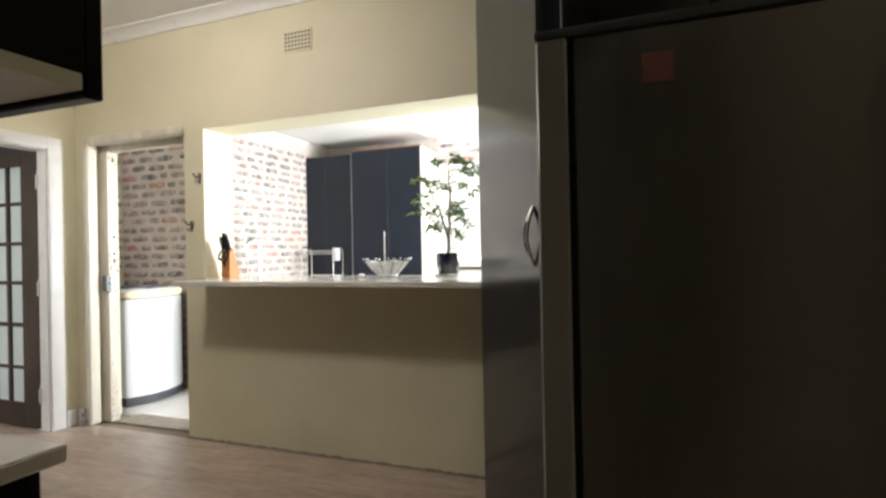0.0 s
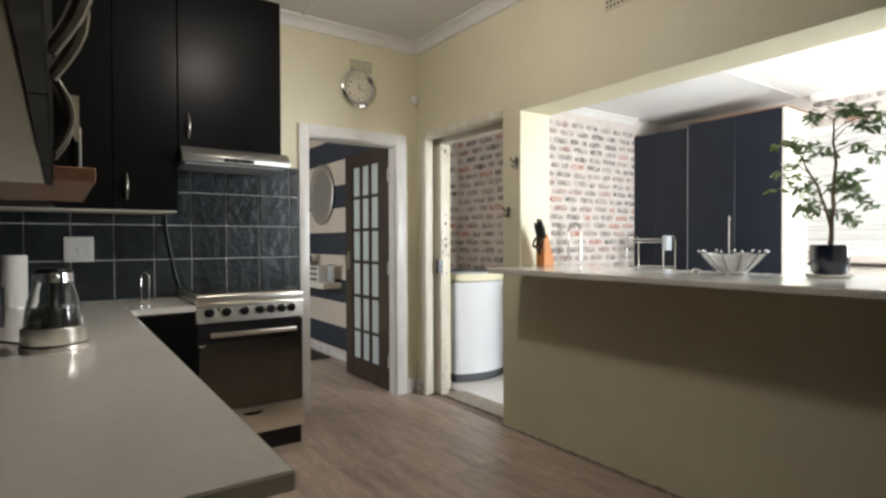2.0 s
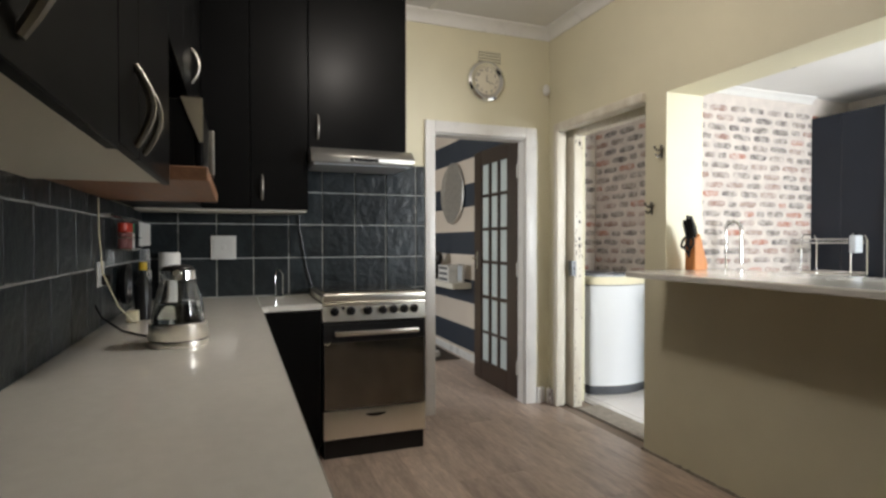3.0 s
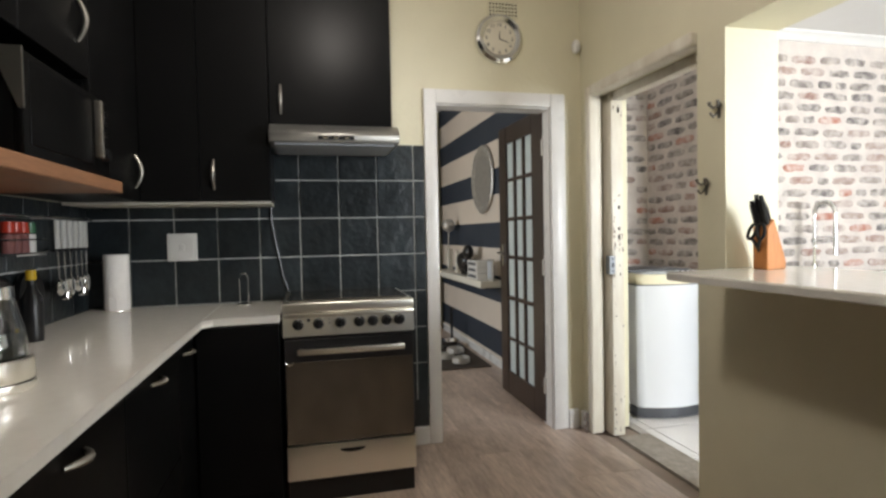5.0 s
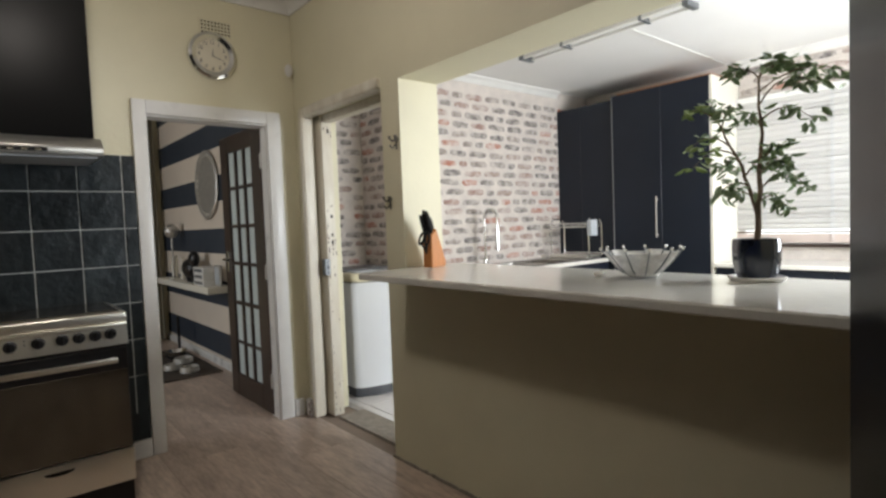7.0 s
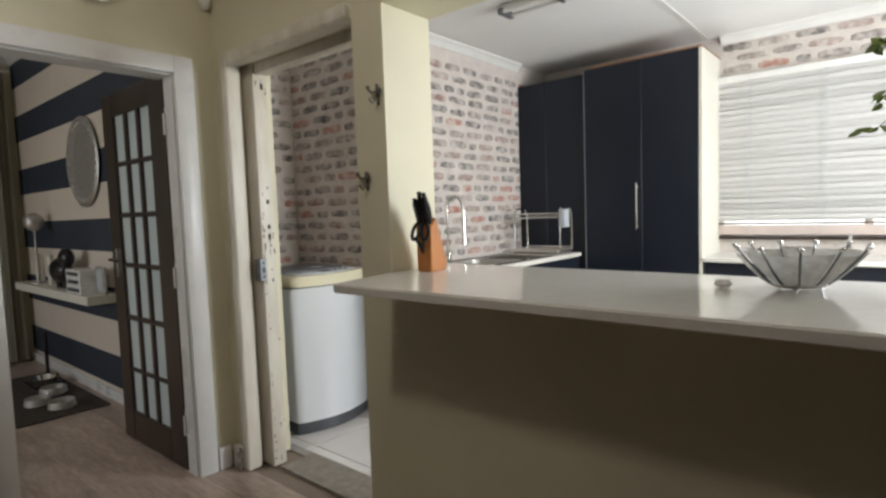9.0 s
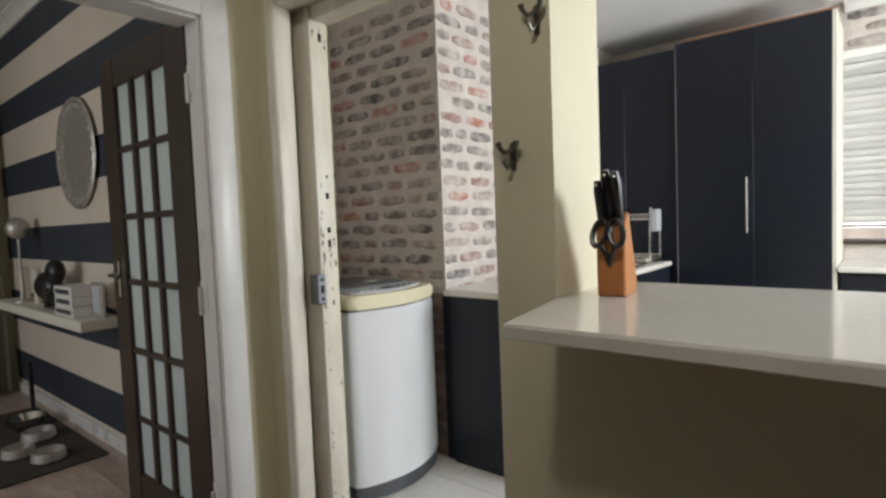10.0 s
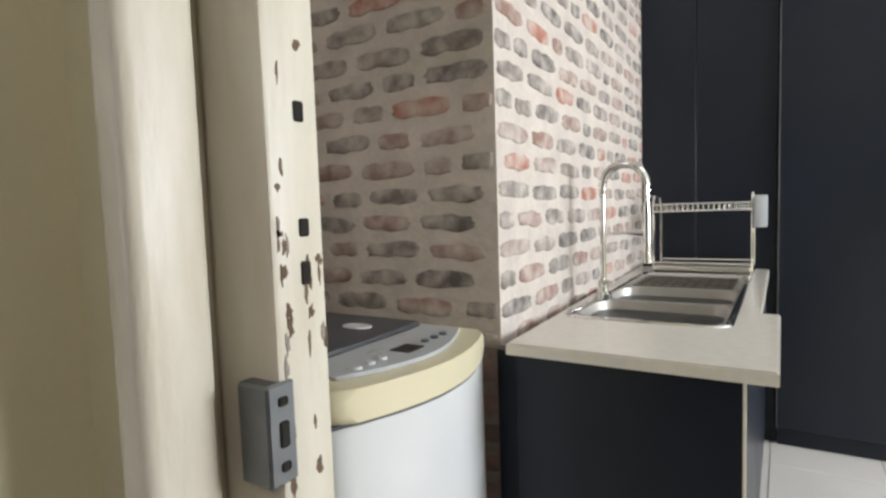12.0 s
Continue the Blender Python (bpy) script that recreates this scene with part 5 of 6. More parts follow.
for x, y, r in ((-5.99, 3.00, 0.085), (-6.20, 2.91, 0.082), (-6.42, 3.06, 0.09)):
    bo = lathe(bmesh.new(), [(0.0, 0.012), (r * 0.85, 0.012), (r, 0.02), (r * 0.92, 0.065), (r * 0.88, 0.067), (r * 0.85, 0.03), (0.0, 0.025)], (x, y, 0.0015), 24)
    solid("pet_bowl", bo, SINKSTEEL, "shiny steel pet bowl on the mat", "bowl", (x, y, 0), "pet bowls on the mat")
fs = thing("bowl_stand", (-6.75, 3.1, 0), "black floor stand with a steel bowl", "stand")
part("post", rod(bmesh.new(), (-6.85, 3.14, 0.012), (-6.85, 3.14, 0.42), 0.014), BLACKPLASTIC, fs)
part("foot", box(bmesh.new(), -6.95, -6.65, 3.0, 3.2, 0.012, 0.03, 0.004), BLACKPLASTIC, fs)
part("bowl", lathe(bmesh.new(), [(0.0, 0.031), (0.08, 0.035), (0.10, 0.085), (0.095, 0.085), (0.07, 0.045), (0.0, 0.04)], (-6.72, 3.08, 0), 22), CHROME, fs)
cu_ = bmesh.new()
N = 72
top, bot = [], []
for i in range(N + 1):
    y = 1.7 + 1.52 * i / N
    x = -7.80 + 0.035 * math.sin(i * 1.05) + 0.012 * math.sin(i * 2.7)
    top.append(cu_.verts.new((x, y, 2.66)))
    bot.append(cu_.verts.new((x * 1.0 + 0.01 * math.sin(i * 0.9), y, 0.03)))
for i in range(N):
    cu_.faces.new((top[i], top[i + 1], bot[i + 1], bot[i]))
bmesh.ops.solidify(cu_, geom=cu_.faces[:], thickness=0.004)
ct_ = thing("curtain", (-7.80, 2.4, 0), "long striped olive and grey curtain hanging from a rod", "curtain")
part("cloth", cu_, CURTAIN, ct_)
part("rod", rod(bmesh.new(), (-7.78, 0.2, 2.68), (-7.78, 3.26, 2.68), 0.014), STEEL, ct_)

# ---- scullery: washing machine ----
wm = thing("washing_machine", (-4.52, 3.99, 0), "white top-loading washing machine with a yellowed rim and dark lid", "washing machine")


def tub(grow=0.0, bulge=0.075, x0=-4.80, x1=-4.205, y0=3.68, y1=4.25):
    pts = [(x0 - grow, y0 - grow), (x1 + grow, y0 - grow)]
    pts += [(x1 + grow + bulge * math.sin(math.pi * i / 12), y0 - grow + (y1 - y0 + 2 * grow) * i / 12) for i in range(1, 12)]
    return pts + [(x1 + grow, y1 + grow), (x0 - grow, y1 + grow)]


part("body", prism(bmesh.new(), tub(), 0.075, 0.865, 0.012), ENAMEL, wm)
part("base_skirt", prism(bmesh.new(), tub(-0.008), 0.006, 0.074, 0.004), GREYPLASTIC, wm, "dark grey base skirt")
part("seam", prism(bmesh.new(), tub(-0.004), 0.8655, 0.872), GREYPLASTIC, wm)
part("top_rim", prism(bmesh.new(), tub(0.004), 0.8725, 0.935, 0.018), YELLOWED, wm, "yellowed plastic top rim")
part("control_panel", prism(bmesh.new(), [(-4.355, 3.740)] + [(-4.245 + 0.068 * math.sin(math.pi * i / 10), 3.740 + 0.46 * i / 10) for i in range(11)] + [(-4.355, 4.200)], 0.9355, 0.943, 0.002), PALEGREY, wm, "pale grey control panel")
lid = part("lid", prism(bmesh.new(), [(-4.755, 3.730), (-4.370, 3.730), (-4.360, 3.960), (-4.370, 4.210), (-4.755, 4.210)], 0.9355, 0.950, 0.006), GREYPLASTIC, wm, "dark grey lid")
part("badge", lathe(bmesh.new(), [(0.035, 0.9505), (0.034, 0.953), (0.0, 0.953)], (-4.485, 4.080, 0), 20, wave=lambda a, i: 0.25 * math.cos(2 * a)), ENAMEL, lid)
part("display", box(bmesh.new(), -4.270, -4.220, 3.940, 4.000, 0.943, 0.9455), BLACKPLASTIC, wm)
for y in (3.800, 3.840, 3.880, 4.040, 4.080, 4.120):
    part("button", rod(bmesh.new(), (-4.245, y, 0.943), (-4.245, y, 0.948), 0.010), GREYPLASTIC if y > 4 else ENAMEL, wm)

# ---- scullery: sink run ----
sw = bmesh.new()
outer = [(-4.142, 4.258), (-3.540, 4.258), (-3.540, 4.90), (-3.590, 4.90), (-3.590, 6.12), (-4.198, 6.12)]
inner = [(-4.105, 4.655), (-3.675, 4.655), (-3.675, 4.90), (-3.675, 5.00), (-3.675, 5.785), (-4.105, 5.785)]
lo_, hi_ = ([[sw.verts.new((x, y, z)) for x, y in ring] for ring in (outer, inner)] for z in (0.870, 0.900))
for i in range(6):
    j = (i + 1) % 6
    sw.faces.new((hi_[0][i], hi_[0][j], hi_[1][j], hi_[1][i]))
    sw.faces.new((lo_[0][j], lo_[0][i], lo_[1][i], lo_[1][j]))
    sw.faces.new((lo_[0][i], lo_[0][j], hi_[0][j], hi_[0][i]))
    sw.faces.new((lo_[1][j], lo_[1][i], hi_[1][i], hi_[1][j]))
bmesh.ops.bevel(sw, geom=[e for e in sw.edges if e.verts[0] in hi_[0] and e.verts[1] in hi_[0]], offset=0.004, segments=2, affect="EDGES")
solid("sink_worktop", sw, STONE2, "beige-white stone worktop along the brick wall", "worktop", (-3.9, 5.2, 0.87))
for i, (y0, y1) in enumerate(((4.305, 4.96), (4.962, 5.62), (5.622, 6.11))):
    u = thing("sink_cabinet", (-3.9, (y0 + y1) / 2, 0), "dark navy base cabinet under the sink worktop", "cabinet", "sink cabinets")
    part("body", box(bmesh.new(), -4.19, -3.622, y0, y1, 0.09, 0.868), NAVY, u)
    part("plinth", box(bmesh.new(), -4.19, -3.66, y0, y1, 0, 0.088), NAVY, u)
    part("door", box(bmesh.new(), -3.620, -3.602, y0 + 0.0015, y1 - 0.0015, 0.10, 0.862, 0.002), NAVY, u)
u = thing("end_panel", (-3.9, 4.29, 0), "dark navy end panel with a pale edge strip", "panel")
part("board", box(bmesh.new(), -4.125, -3.606, 4.284, 4.303, 0.0, 0.868, 0.001), NAVY, u)
part("edge_strip", box(bmesh.new(), -3.606, -3.600, 4.284, 4.303, 0.0, 0.868), CABWHITE, u)
sk = thing("double_sink", (-3.89, 5.2, 0.9), "stainless steel double bowl sink with a drainer", "sink")


def rounded(x0, x1, y0, y1, r, z, bm, n=6):
    """A loop of vertices round a rectangle with rounded corners."""
    out = []
    for cx, cy, a0 in ((x1 - r, y0 + r, -90), (x1 - r, y1 - r, 0), (x0 + r, y1 - r, 90), (x0 + r, y0 + r, 180)):
        out += [bm.verts.new((cx + r * math.cos(radians(a0 + 90 * i / n)), cy + r * math.sin(radians(a0 + 90 * i / n)), z)) for i in range(n + 1)]
    return out


def loft(bm, loops, close_last=True):
    for a_, b_ in zip(loops, loops[1:]):
        k_ = len(a_)
        for i in range(k_):
            bm.faces.new((a_[i], a_[(i + 1) % k_], b_[(i + 1) % k_], b_[i]))
    if close_last:
        bm.faces.new(loops[-1])
    return bm


rim = bmesh.new()
loft(rim, [rounded(-4.130, -3.650, 4.63, 5.805, 0.06, 0.9004, rim), rounded(-4.126, -3.654, 4.634, 5.801, 0.058, 0.9065, rim),
           rounded(-4.112, -3.668, 4.648, 5.787, 0.05, 0.9065, rim), rounded(-4.108, -3.672, 4.652, 5.783, 0.048, 0.9010, rim)], False)
part("rim", rim, CHROME, sk, "raised polished rim")
for a in ((4.650, 4.672), (4.992, 5.012), (5.332, 5.354), (5.772, 5.785)):
    part("deck", box(bmesh.new(), -4.108, -3.672, a[0], a[1], 0.8985, 0.9015), SINKSTEEL, sk)
for y0, y1, d_ in ((4.668, 4.996, 0.16), (5.008, 5.336, 0.16), (5.350, 5.776, 0.018)):
    bs = bmesh.new()
    r_ = 0.07 if d_ > 0.1 else 0.03
    loops = [rounded(-4.108, -3.672, y0, y1, r_, 0.9020, bs), rounded(-4.100, -3.680, y0 + 0.006, y1 - 0.006, r_, 0.8985, bs)]
    if d_ > 0.1:
        loops += [rounded(-4.088, -3.692, y0 + 0.016, y1 - 0.016, r_, 0.9 - d_ * 0.75, bs), rounded(-4.07, -3.71, y0 + 0.034, y1 - 0.034, r_ * 0.9, 0.9 - d_ * 0.96, bs), rounded(-4.03, -3.75, y0 + 0.07, y1 - 0.07, r_ * 0.6, 0.9 - d_, bs)]
    else:
        loops += [rounded(-4.09, -3.69, y0 + 0.014, y1 - 0.014, r_, 0.9 - d_, bs)]
    loft(bs, loops)
    b_ = part("basin" if d_ > 0.1 else "drainer", bs, SINKSTEEL, sk)
    if d_ > 0.1:
        part("waste", lathe(bmesh.new(), [(0.0, 0.001), (0.035, 0.001), (0.035, 0.004), (0.0, 0.003)], (-3.89, (y0 + y1) / 2, 0.9 - d_), 18), DARKMETAL, b_)
    else:
        for k in range(9):
            x = -4.06 + 0.042 * k
            part("rib", rod(bmesh.new(), (x, y0 + 0.03, 0.889), (x, y1 - 0.03, 0.889), 0.005, n=8), CHROME, b_)
        for k in range(5):
            y = y0 + 0.06 + 0.077 * k
            part("rib", rod(bmesh.new(), (-4.08, y, 0.896), (-3.70, y, 0.896), 0.005, n=8), DARKMETAL, b_)
tp = thing("spring_tap", (-4.085, 4.965, 0.9055), "tall chrome kitchen tap with a spring spout", "tap")
part("base", lathe(bmesh.new(), [(0.0, 0), (0.028, 0), (0.028, 0.02), (0.020, 0.03), (0.018, 0.07), (0.0, 0.075)], (-4.085, 4.965, 0.9055), 20), CHROME, tp)
part("lever", tube(bmesh.new(), [(-4.085, 4.95, 0.955), (-4.08, 4.95, 0.965), (-4.04, 4.93, 0.975)], [0.008, 0.007, 0.005], 8), CHROME, tp)
part("riser", rod(bmesh.new(), (-4.085, 4.965, 0.97), (-4.085, 4.965, 1.28), 0.010), CHROME, tp)
ap = [Vector((-4.085, 4.965, 1.28))] + arc((-4.010, 4.965, 1.31), 0.075, 180, 0, 12, (1, 0, 0), (0, 0, 1)) + [Vector((-3.935, 4.965, 1.25))]
part("hose", tube(bmesh.new(), ap, 0.008, 8), STEEL, tp)
sp_ = bmesh.new()
for i in range(2, len(ap) * 3 - 3):
    f = i / 3
    p, q = ap[int(f)], ap[min(int(f) + 1, len(ap) - 1)]
    c_ = p.lerp(q, f - int(f))
    d_ = (q - p).normalized() if (q - p).length > 1e-6 else Vector((0, 0, -1))
    tube(sp_, arc(c_, 0.0135, 0, 330, 10, d_.orthogonal().normalized(), d_.cross(d_.orthogonal().normalized())), 0.0022, 5)
part("spring", sp_, CHROME, tp)
part("spray_head", tube(bmesh.new(), [(-3.935, 4.965, 1.25), (-3.935, 4.965, 1.20), (-3.935, 4.965, 1.10), (-3.935, 4.965, 1.04)], [0.010, 0.014, 0.015, 0.018], 12), CHROME, tp)
part("support_arm", tube(bmesh.new(), [(-4.085, 4.965, 1.14), (-4.005, 4.965, 1.145), (-3.95, 4.965, 1.14)], 0.006, 8), CHROME, tp)

rk = thing("dish_rack", (-3.87, 5.95, 0.9), "two-tier chrome dish drying rack with a cutlery box", "dish rack")
for x in (-4.085, -3.655):
    part("side_frame", tube(bmesh.new(), [(x, 5.82, 0.906), (x, 6.05, 0.906), (x, 6.08, 0.93), (x, 6.08, 1.22), (x, 6.05, 1.275), (x, 5.90, 1.275), (x, 5.875, 1.24), (x, 5.875, 0.906)], 0.0065, 8), CHROME, rk)
for y, z in ((5.85, 1.20), (6.06, 1.20), (5.85, 1.235), (5.85, 0.95), (6.06, 0.95)):
    part("rail", rod(bmesh.new(), (-4.085, y, z), (-3.655, y, z), 0.005, n=8), CHROME, rk)
for k in range(18):
    x = -4.065 + 0.0232 * k
    part("plate_wire", tube(bmesh.new(), [(x, 5.85, 1.235), (x, 5.85, 1.20), (x, 6.06, 1.20), (x, 6.06, 1.225)], 0.0025, 6), CHROME, rk)
part("drip_tray", box(bmesh.new(), -4.08, -3.66, 5.83, 6.07, 0.915, 0.935, 0.004), STEEL, rk)
part("cutlery_box", box(bmesh.new(), -3.648, -3.595, 5.84, 5.93, 1.12, 1.265, 0.006, 2), PALEGREY, rk, "grey hanging cutlery box")

# ---- scullery: tall cupboards and window side ----
u = thing("tall_cupboard", (-3.87, 6.48, 0), "tall dark navy cupboard beside the brick wall", "cupboard", "tall scullery cupboards")
part("body", box(bmesh.new(), -4.198, -3.558, 6.175, 6.655, 0.09, 2.365), NAVY, u)
part("plinth", box(bmesh.new(), -4.198, -3.558, 6.200, 6.655, 0, 0.088), NAVY, u)
for a, b in ((-4.196, -3.925), (-3.922, -3.560)):
    part("door", box(bmesh.new(), a, b, 6.155, 6.174, 0.10, 2.365, 0.002), NAVY, u)
u = thing("tall_cupboard", (-3.1, 6.48, 0), "tall dark navy double cupboard with a wooden top edge", "cupboard", "tall scullery cupboards")
part("body", box(bmesh.new(), -3.550, -2.668, 6.152, 6.655, 0.09, 2.39), NAVY, u)
part("plinth", box(bmesh.new(), -3.550, -2.668, 6.180, 6.655, 0, 0.088), NAVY, u)
part("pale_edge", box(bmesh.new(), -3.5535, -3.5505, 6.126, 6.655, 0.10, 2.39), EDGEBAND, u, "pale cupboard edge")
part("side_panel", box(bmesh.new(), -2.667, -2.645, 6.132, 6.655, 0.0, 2.39, 0.001), CABWHITE, u, "white side panel")
part("top_edge", box(bmesh.new(), -3.50, -2.645, 6.135, 6.655, 2.391, 2.403), SHELFWOOD, u, "raw wooden top board")
for a, b, hx in ((-3.548, -3.081, -3.115), (-3.080, -2.670, None)):
    f = part("door", box(bmesh.new(), a, b, 6.131, 6.151, 0.10, 2.39, 0.002), NAVY, u)
    if hx:
        hb = bmesh.new()
        rod(hb, (hx, 6.098, 1.09), (hx, 6.098, 1.45), 0.006)
        for z in (1.115, 1.42):
            rod(hb, (hx, 6.131, z), (hx, 6.098, z), 0.005)
        part("bar_handle", hb, HANDLE, f, "slim nickel bar handle")
solid("window_worktop", box(bmesh.new(), -2.64, -0.21, 6.10, 6.655, 0.850, 0.880, 0.004), STONE2, "white stone worktop under the window", "worktop", (-1.5, 6.4, 0.85))
for x0, x1 in ((-2.63, -1.83), (-1.828, -1.03), (-1.028, -0.215)):
    u = thing("window_cabinet", ((x0 + x1) / 2, 6.4, 0), "dark navy base cabinet under the window worktop", "cabinet", "window cabinets")
    part("body", box(bmesh.new(), x0, x1, 6.16, 6.65, 0.0, 0.848), NAVY, u)
    part("door", box(bmesh.new(), x0 + 0.002, x1 - 0.002, 6.139, 6.158, 0.1, 0.84, 0.002), NAVY, u)
wt_ = thing("small_tap", (-1.80, 6.52, 0.88), "small chrome tap at the window worktop", "tap")
part("spout", tube(bmesh.new(), [(-1.80, 6.56, 0.88), (-1.80, 6.56, 1.0), (-1.80, 6.50, 1.03), (-1.80, 6.44, 0.99)], 0.009, 8), CHROME, wt_)

win = tagged(thing("window_1", (-1.71, 6.78, 1.6), "white-framed window behind a slatted blind", "window"), kind="structure")
for a in ((-2.70, -2.65, 1.0, 2.24), (-0.85, -0.80, 1.0, 2.24), (-1.735, -1.685, 1.05, 2.19)):
    part("window_frame", box(bmesh.new(), a[0], a[1], 6.75, 6.80, a[2], a[3], 0.004), TRIM, win)
for z0, z1 in ((1.0, 1.05), (2.19, 2.24)):
    part("window_frame", box(bmesh.new(), -2.65, -0.85, 6.75, 6.80, z0, z1, 0.004), TRIM, win)
for a, b in ((-2.65, -1.735), (-1.685, -0.85)):
    pn = part("pane", box(bmesh.new(), a, b, 6.773, 6.777, 1.05, 2.19), GLASS, win)
    pn.visible_shadow = False
part("window_sill", box(bmesh.new(), -2.698, -0.80, 6.60, 6.745, 0.985, 1.012, 0.006, 2), DARKWOOD, win, "brown painted sill")

bl = thing("venetian_blind", (-1.755, 6.6, 2.2), "white horizontal slatted blind, lowered and half closed", "blind")
part("head_rail", box(bmesh.new(), -2.69, -0.82, 6.575, 6.635, 2.185, 2.235, 0.004), TRIM, bl)
part("bottom_rail", box(bmesh.new(), -2.68, -0.83, 6.585, 6.615, 1.100, 1.114, 0.003), CHIP, bl)
part("valance", box(bmesh.new(), -2.68, -0.83, 6.588, 6.612, 1.022, 1.094, 0.004), PINKSTRIP, bl, "pinkish limed bottom board")
smb = bmesh.new()
prof = [(-0.0245, 0.004), (-0.020, 0.0), (-0.010, -0.003), (0.0, -0.004), (0.010, -0.003), (0.018, 0.001), (0.0235, 0.008)]
sv = [[smb.verts.new((x, v, w)) for v, w in prof] for x in (-0.922, 0.922)]
for k in range(len(prof) - 1):
    smb.faces.new((sv[0][k], sv[0][k + 1], sv[1][k + 1], sv[1][k]))
bmesh.ops.solidify(smb, geom=smb.faces[:], thickness=0.0022)
smb.normal_update()
slat_me = bpy.data.meshes.new("slat")
smb.to_mesh(slat_me)
smb.free()
slat_me.materials.append(SLAT)
for k in range(25):
    s = new("slat", slat_me)
    s.parent = bl
    s.matrix_basis = pose(0, 0, -0.035 - 0.0425 * k, -67, 0, 0)
for x in (-2.42, -1.95, -1.47, -1.0):
    for dx in (-0.006, 0.006):
        part("ladder_cord", rod(bmesh.new(), (x + dx, 6.574, 1.03), (x + dx, 6.574, 2.19), 0.0016, n=6), PALEGREY, bl)

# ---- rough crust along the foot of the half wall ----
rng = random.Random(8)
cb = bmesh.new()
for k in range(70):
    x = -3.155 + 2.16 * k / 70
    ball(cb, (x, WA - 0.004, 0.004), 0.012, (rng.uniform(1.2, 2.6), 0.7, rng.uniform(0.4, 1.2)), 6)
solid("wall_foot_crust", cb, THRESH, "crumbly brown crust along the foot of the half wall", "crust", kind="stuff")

# ---- pieces: tiles, floor tiles, planks, bricks ----


def piece(name, me, parent, m):
    ob = new(name, me)
    ob.parent = parent
    ob.matrix_basis = m
    return ob


TP, TG = 0.2115, 0.007
tile_cache = {}


def tile_mesh(w, h, t, mat, bev):
    key = (round(w, 3), round(h, 3), t, mat.name)
    if key not in tile_cache:
        bm = box(bmesh.new(), 0, w, 0, t, 0, h)
        top = [f for f in bm.faces if f.calc_center_median().y > t * 0.9]
        bmesh.ops.bevel(bm, geom=list({e for f in top for e in f.edges}), offset=bev, segments=1, affect="EDGES")
        tile_cache[key] = mesh_of("tile", bm, mat)
    return tile_cache[key]


bwest = tagged(solid("trim_tiles_west", bmesh.ops and box(box(box(bmesh.new(), WB, WB + 0.004, WC, 1.475, CT - 0.04, 1.405), WB, WB + 0.004, 1.475, 2.303, 0.86, 1.735), WB, WB + 0.004, 2.05, 2.303, 0.10, 0.86), GROUT,
                     "dark slate wall tiles with pale grout behind the stove", "tiles"), kind="structure")
rng = random.Random(21)
zj = [0.268, 0.480, 0.691, 0.903, 1.115, 1.325, 1.532, 1.737]
yj = [1.18 + TP * k for k in range(-4, 7)]
for k in range(len(zj) - 1):
    z0, z1 = max(zj[k], 0.105), zj[k + 1]
    for y0 in yj:
        a, b = max(y0, WC + 0.004), min(y0 + TP, 2.306)
        if b - a < 0.03 or (k < 3 and a < 2.0) or (b < 1.60 and z0 > 1.32 and a < 1.45 and z0 > 1.40):
            continue
        z0 = CT + 0.001 if k == 3 and a < 1.55 else zj[k] if k else 0.105
        zz = min(z1, 1.402) if b < 1.62 and a < 1.39 and z1 > 1.402 else z1
        if zz - z0 < 0.02:
            continue
        me = tile_mesh(b - a - TG, zz - z0 - TG, 0.008, TILE, 0.002)
        piece("tile", me, bwest, Matrix.Translation((WB + 0.003 + rng.uniform(0, 0.0012), b - TG / 2, z0 + TG / 2)) @ Matrix.Rotation(radians(-90), 4, "Z"))
for z0, z1 in ((0.105, 0.268),):
    piece("tile", tile_mesh(0.16, z1 - z0 - TG, 0.008, TILE, 0.002), bwest, Matrix.Translation((WB + 0.0035, 2.30, z0 + TG / 2)) @ Matrix.Rotation(radians(-90), 4, "Z"))
bsouth = tagged(solid("trim_tiles_south", box(bmesh.new(), WB + 0.012, -0.905, WC, WC + 0.004, CT - 0.04, 1.40), GROUT, "dark slate wall tiles with pale grout above the worktop", "tiles"), kind="structure")
for k, (z0, z1) in enumerate(((0.872, 1.112), (1.112, 1.322), (1.322, 1.402))):
    x = WB + 0.015
    first = 0.13 if k % 2 else 0.2
    while x < -0.94:
        w = min(first or TP, -0.907 - x)
        first = 0
        if w > 0.03:
            piece("tile", tile_mesh(w - TG, z1 - z0 - TG, 0.008, TILE, 0.002), bsouth, Matrix.Translation((x + TG / 2, WC + 0.003 + rng.uniform(0, 0.0012), z0 + TG / 2)))
        x += w

FP = 0.45
for i in range(-3, 9):
    for j in range(-6, 3):
        x0, x1 = max(-4.03 + FP * i, -5.05), min(-4.03 + FP * (i + 1), -0.2)
        y0, y1 = max(5.92 + FP * j, AB + 0.045), min(5.92 + FP * (j + 1), 6.66)
        if x1 - x0 > 0.03 and y1 - y0 > 0.03:
            me = tile_mesh(x1 - x0 - 0.006, y1 - y0 - 0.006, 0.004, FTILE, 0.001)
            piece("floor_tile", me, scullery_floor, Matrix.Translation((x0 + 0.003, y1 - 0.003, -0.004)) @ Matrix.Rotation(radians(90), 4, "X"))

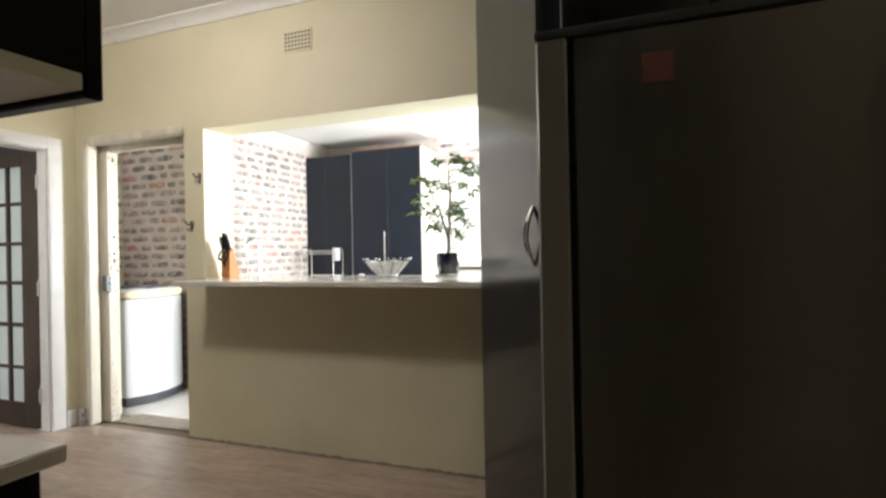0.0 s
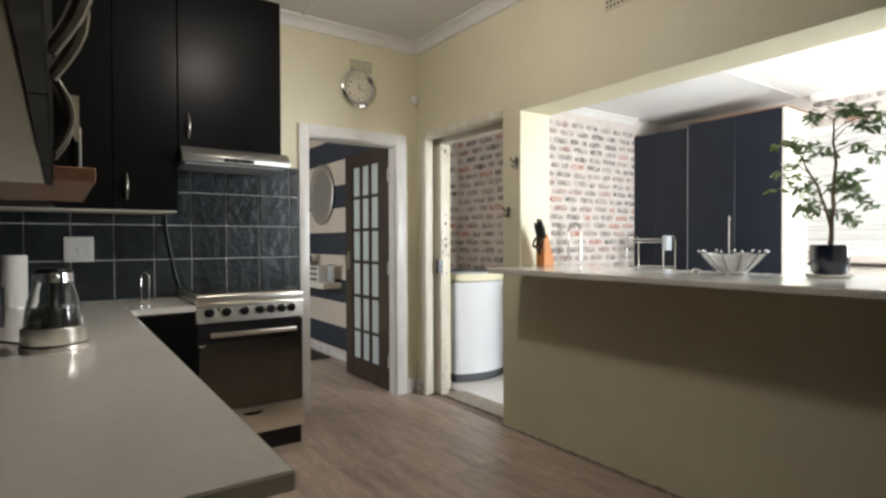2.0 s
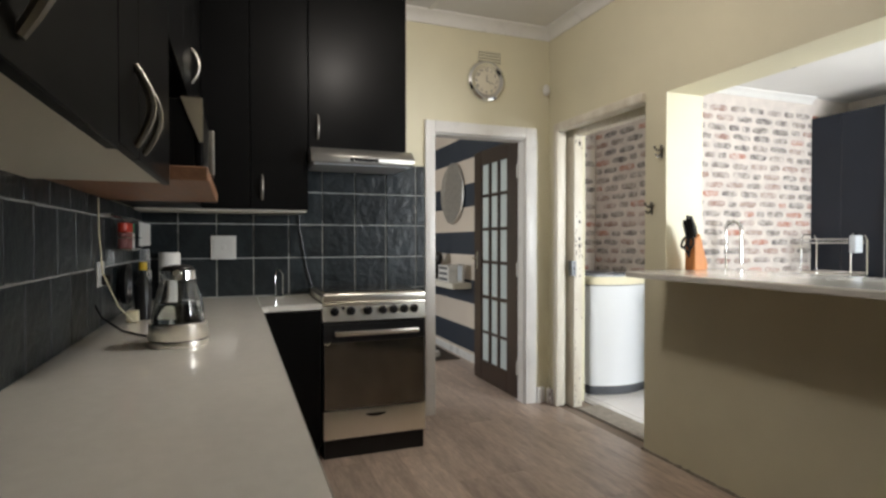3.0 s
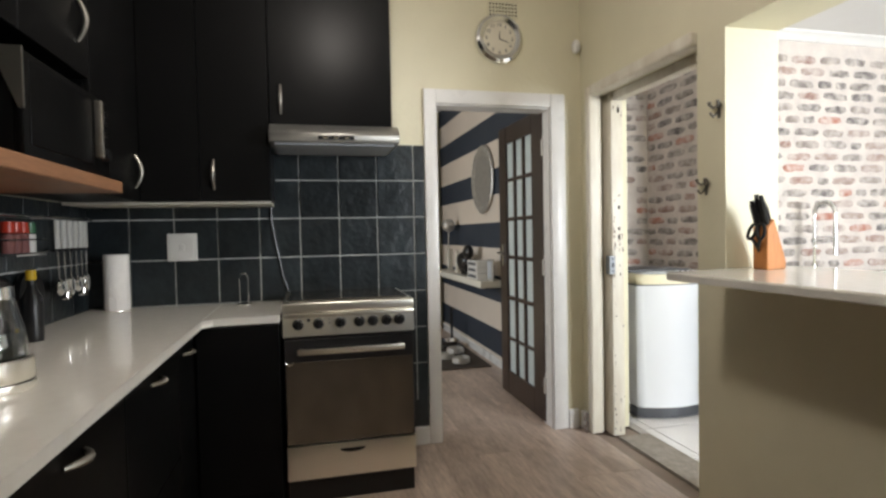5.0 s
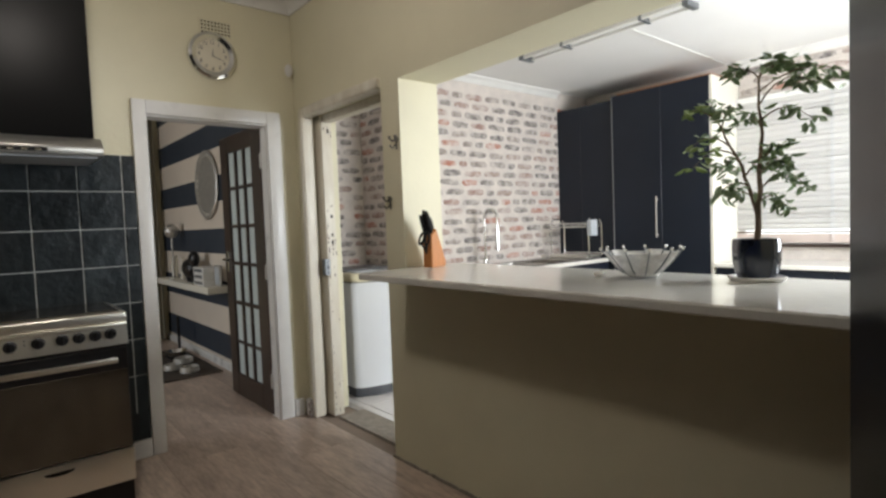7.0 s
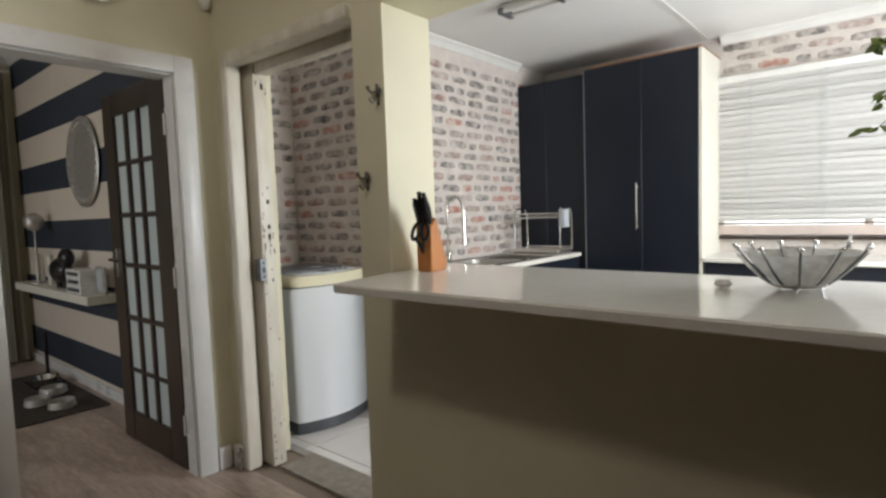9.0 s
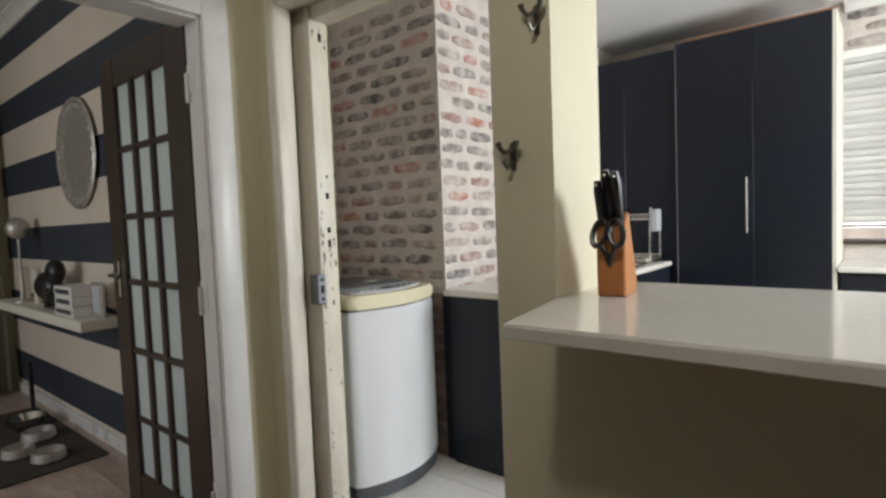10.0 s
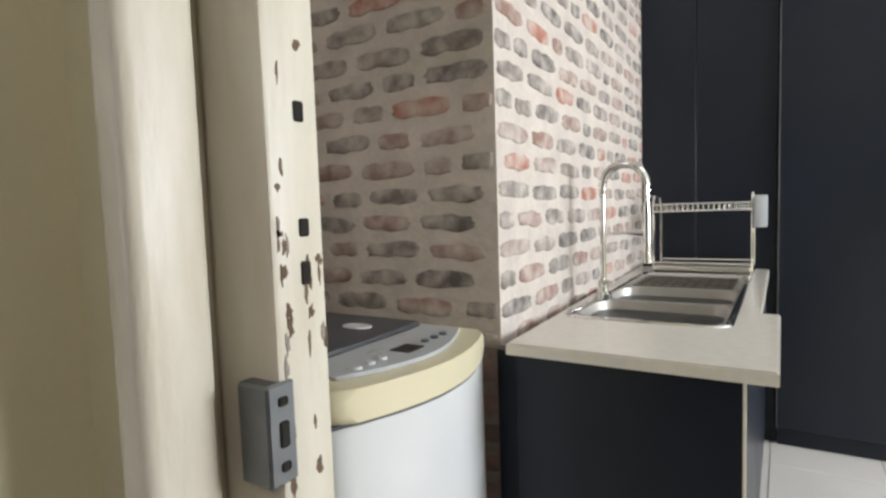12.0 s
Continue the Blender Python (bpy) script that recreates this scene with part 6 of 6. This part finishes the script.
rng = random.Random(4)
for j in range(19):
    y0 = -0.43 + 0.197 * j
    y1 = min(y0 + 0.197, WA - 0.001)
    x = -7.95 - rng.choice((0, 0.4, 0.8))
    while x < 0.18:
        a, b = max(x, -7.95), min(x + 1.2, 0.18)
        if b - a > 0.05 and y1 - y0 > 0.02:
            me = tile_mesh(b - a - 0.0015, y1 - y0 - 0.0012, 0.0105, PLANK, 0.0006)
            piece("plank", me, floor, Matrix.Translation((a + 0.0015, y1 - 0.0015, -0.0107)) @ Matrix.Rotation(radians(90), 4, "X"))
        x += 1.2

rng = random.Random(17)
brick_meshes = {}


def brick_mesh(w, kind):
    """An uneven, rubbed brick face that stands a little proud of the wash."""
    if (w, kind) not in brick_meshes:
        r_ = random.Random(kind * 31 + int(w * 1000))
        h, n = 0.054, 18
        bm = bmesh.new()
        rings = []
        for grow, t in ((1.0, -0.003), (0.97, 0.003), (0.80, 0.0055)):
            ring = []
            for i in range(n):
                a = 2 * math.pi * i / n
                cx, cz = math.cos(a), math.sin(a)
                k = (abs(cx) ** 5 + abs(cz) ** 5) ** (-0.2)
                ring.append((cx * k * w / 2 * grow, cz * k * h / 2 * grow, t))
            rings.append(ring)
        jit = [(r_.uniform(0.90, 1.05), r_.uniform(0.72, 1.06)) for _ in range(n)]
        vs = [[bm.verts.new((p[0] * jit[i][0], -p[2], p[1] * jit[i][1])) for i, p in enumerate(ring)] for ring in rings]
        for a, b in zip(vs, vs[1:]):
            for i in range(n):
                bm.faces.new((a[i], a[(i + 1) % n], b[(i + 1) % n], b[i]))
        bm.faces.new(vs[-1])
        brick_meshes[w, kind] = mesh_of("brick", bm, BRICK, 60)
    return brick_meshes[w, kind]


raw_mesh = brick_mesh(0.15, 3).copy()
raw_mesh.materials.clear()
raw_mesh.materials.append(RAWBRICK)
for k in range(10):
    piece("brick", raw_mesh, brick_pier, Matrix.Translation((-4.208 + 0.012 * rng.uniform(-1, 1), 4.312, 0.042 + 0.0835 * k)) @ Matrix.Rotation(radians(rng.uniform(-3, 3)), 4, "Y"))


def lay_bricks(wall, start, u, z0, z1, length, turn, skip=None):
    """Courses from start along u; the bricks' outer side is -y before the turn."""
    course, n = 0.0835, 0
    k = int(z0 / course)
    while (k + 1) * course <= z1 + 0.001:
        z = k * course + course / 2
        s = 0.0 if k % 2 else -0.12
        while s < length:
            w = rng.choice((0.095, 0.12)) if rng.random() < 0.2 else rng.choice((0.185, 0.208, 0.208))
            pitch = w + 0.034
            c = s + w / 2 + 0.01
            lo, hi = c - w / 2, c + w / 2
            s += pitch
            if lo < -0.01 or hi > length + 0.01:
                if hi - max(lo, 0) > 0.09 and lo < 0:
                    w, c = 0.10, 0.056
                elif length - lo > 0.10 and hi > length:
                    w, c = 0.10, length - 0.056
                else:
                    continue
            if skip and skip(c, z):
                continue
            m = Matrix.Translation(Vector(start) + Vector(u) * c + Vector((0, 0, z + rng.uniform(-0.005, 0.005)))) @ Matrix.Rotation(radians(turn), 4, "Z") @ Matrix.Rotation(radians(rng.uniform(-2.2, 2.2)), 4, "Y")
            piece("brick", brick_mesh(w, rng.randrange(7)), wall, m)
            n += 1
        k += 1


ob_ = bpy.data.objects
lay_bricks(ob_["wall_brick_long"], (WB, 4.35, 0), (0, 1, 0), 0.84, 2.5, 1.97, 90)
lay_bricks(ob_["wall_brick_return"], (-5.05, 4.35, 0), (1, 0, 0), 0.0, 2.5, 0.85, 0)
lay_bricks(ob_["wall_brick_alcove"], (-5.05, AB, 0), (0, 1, 0), 0.75, 2.5, 0.79, 90)
lay_bricks(ob_["wall_window"], (-2.64, 6.66, 0), (1, 0, 0), 2.24, 2.52, 2.4, 0)
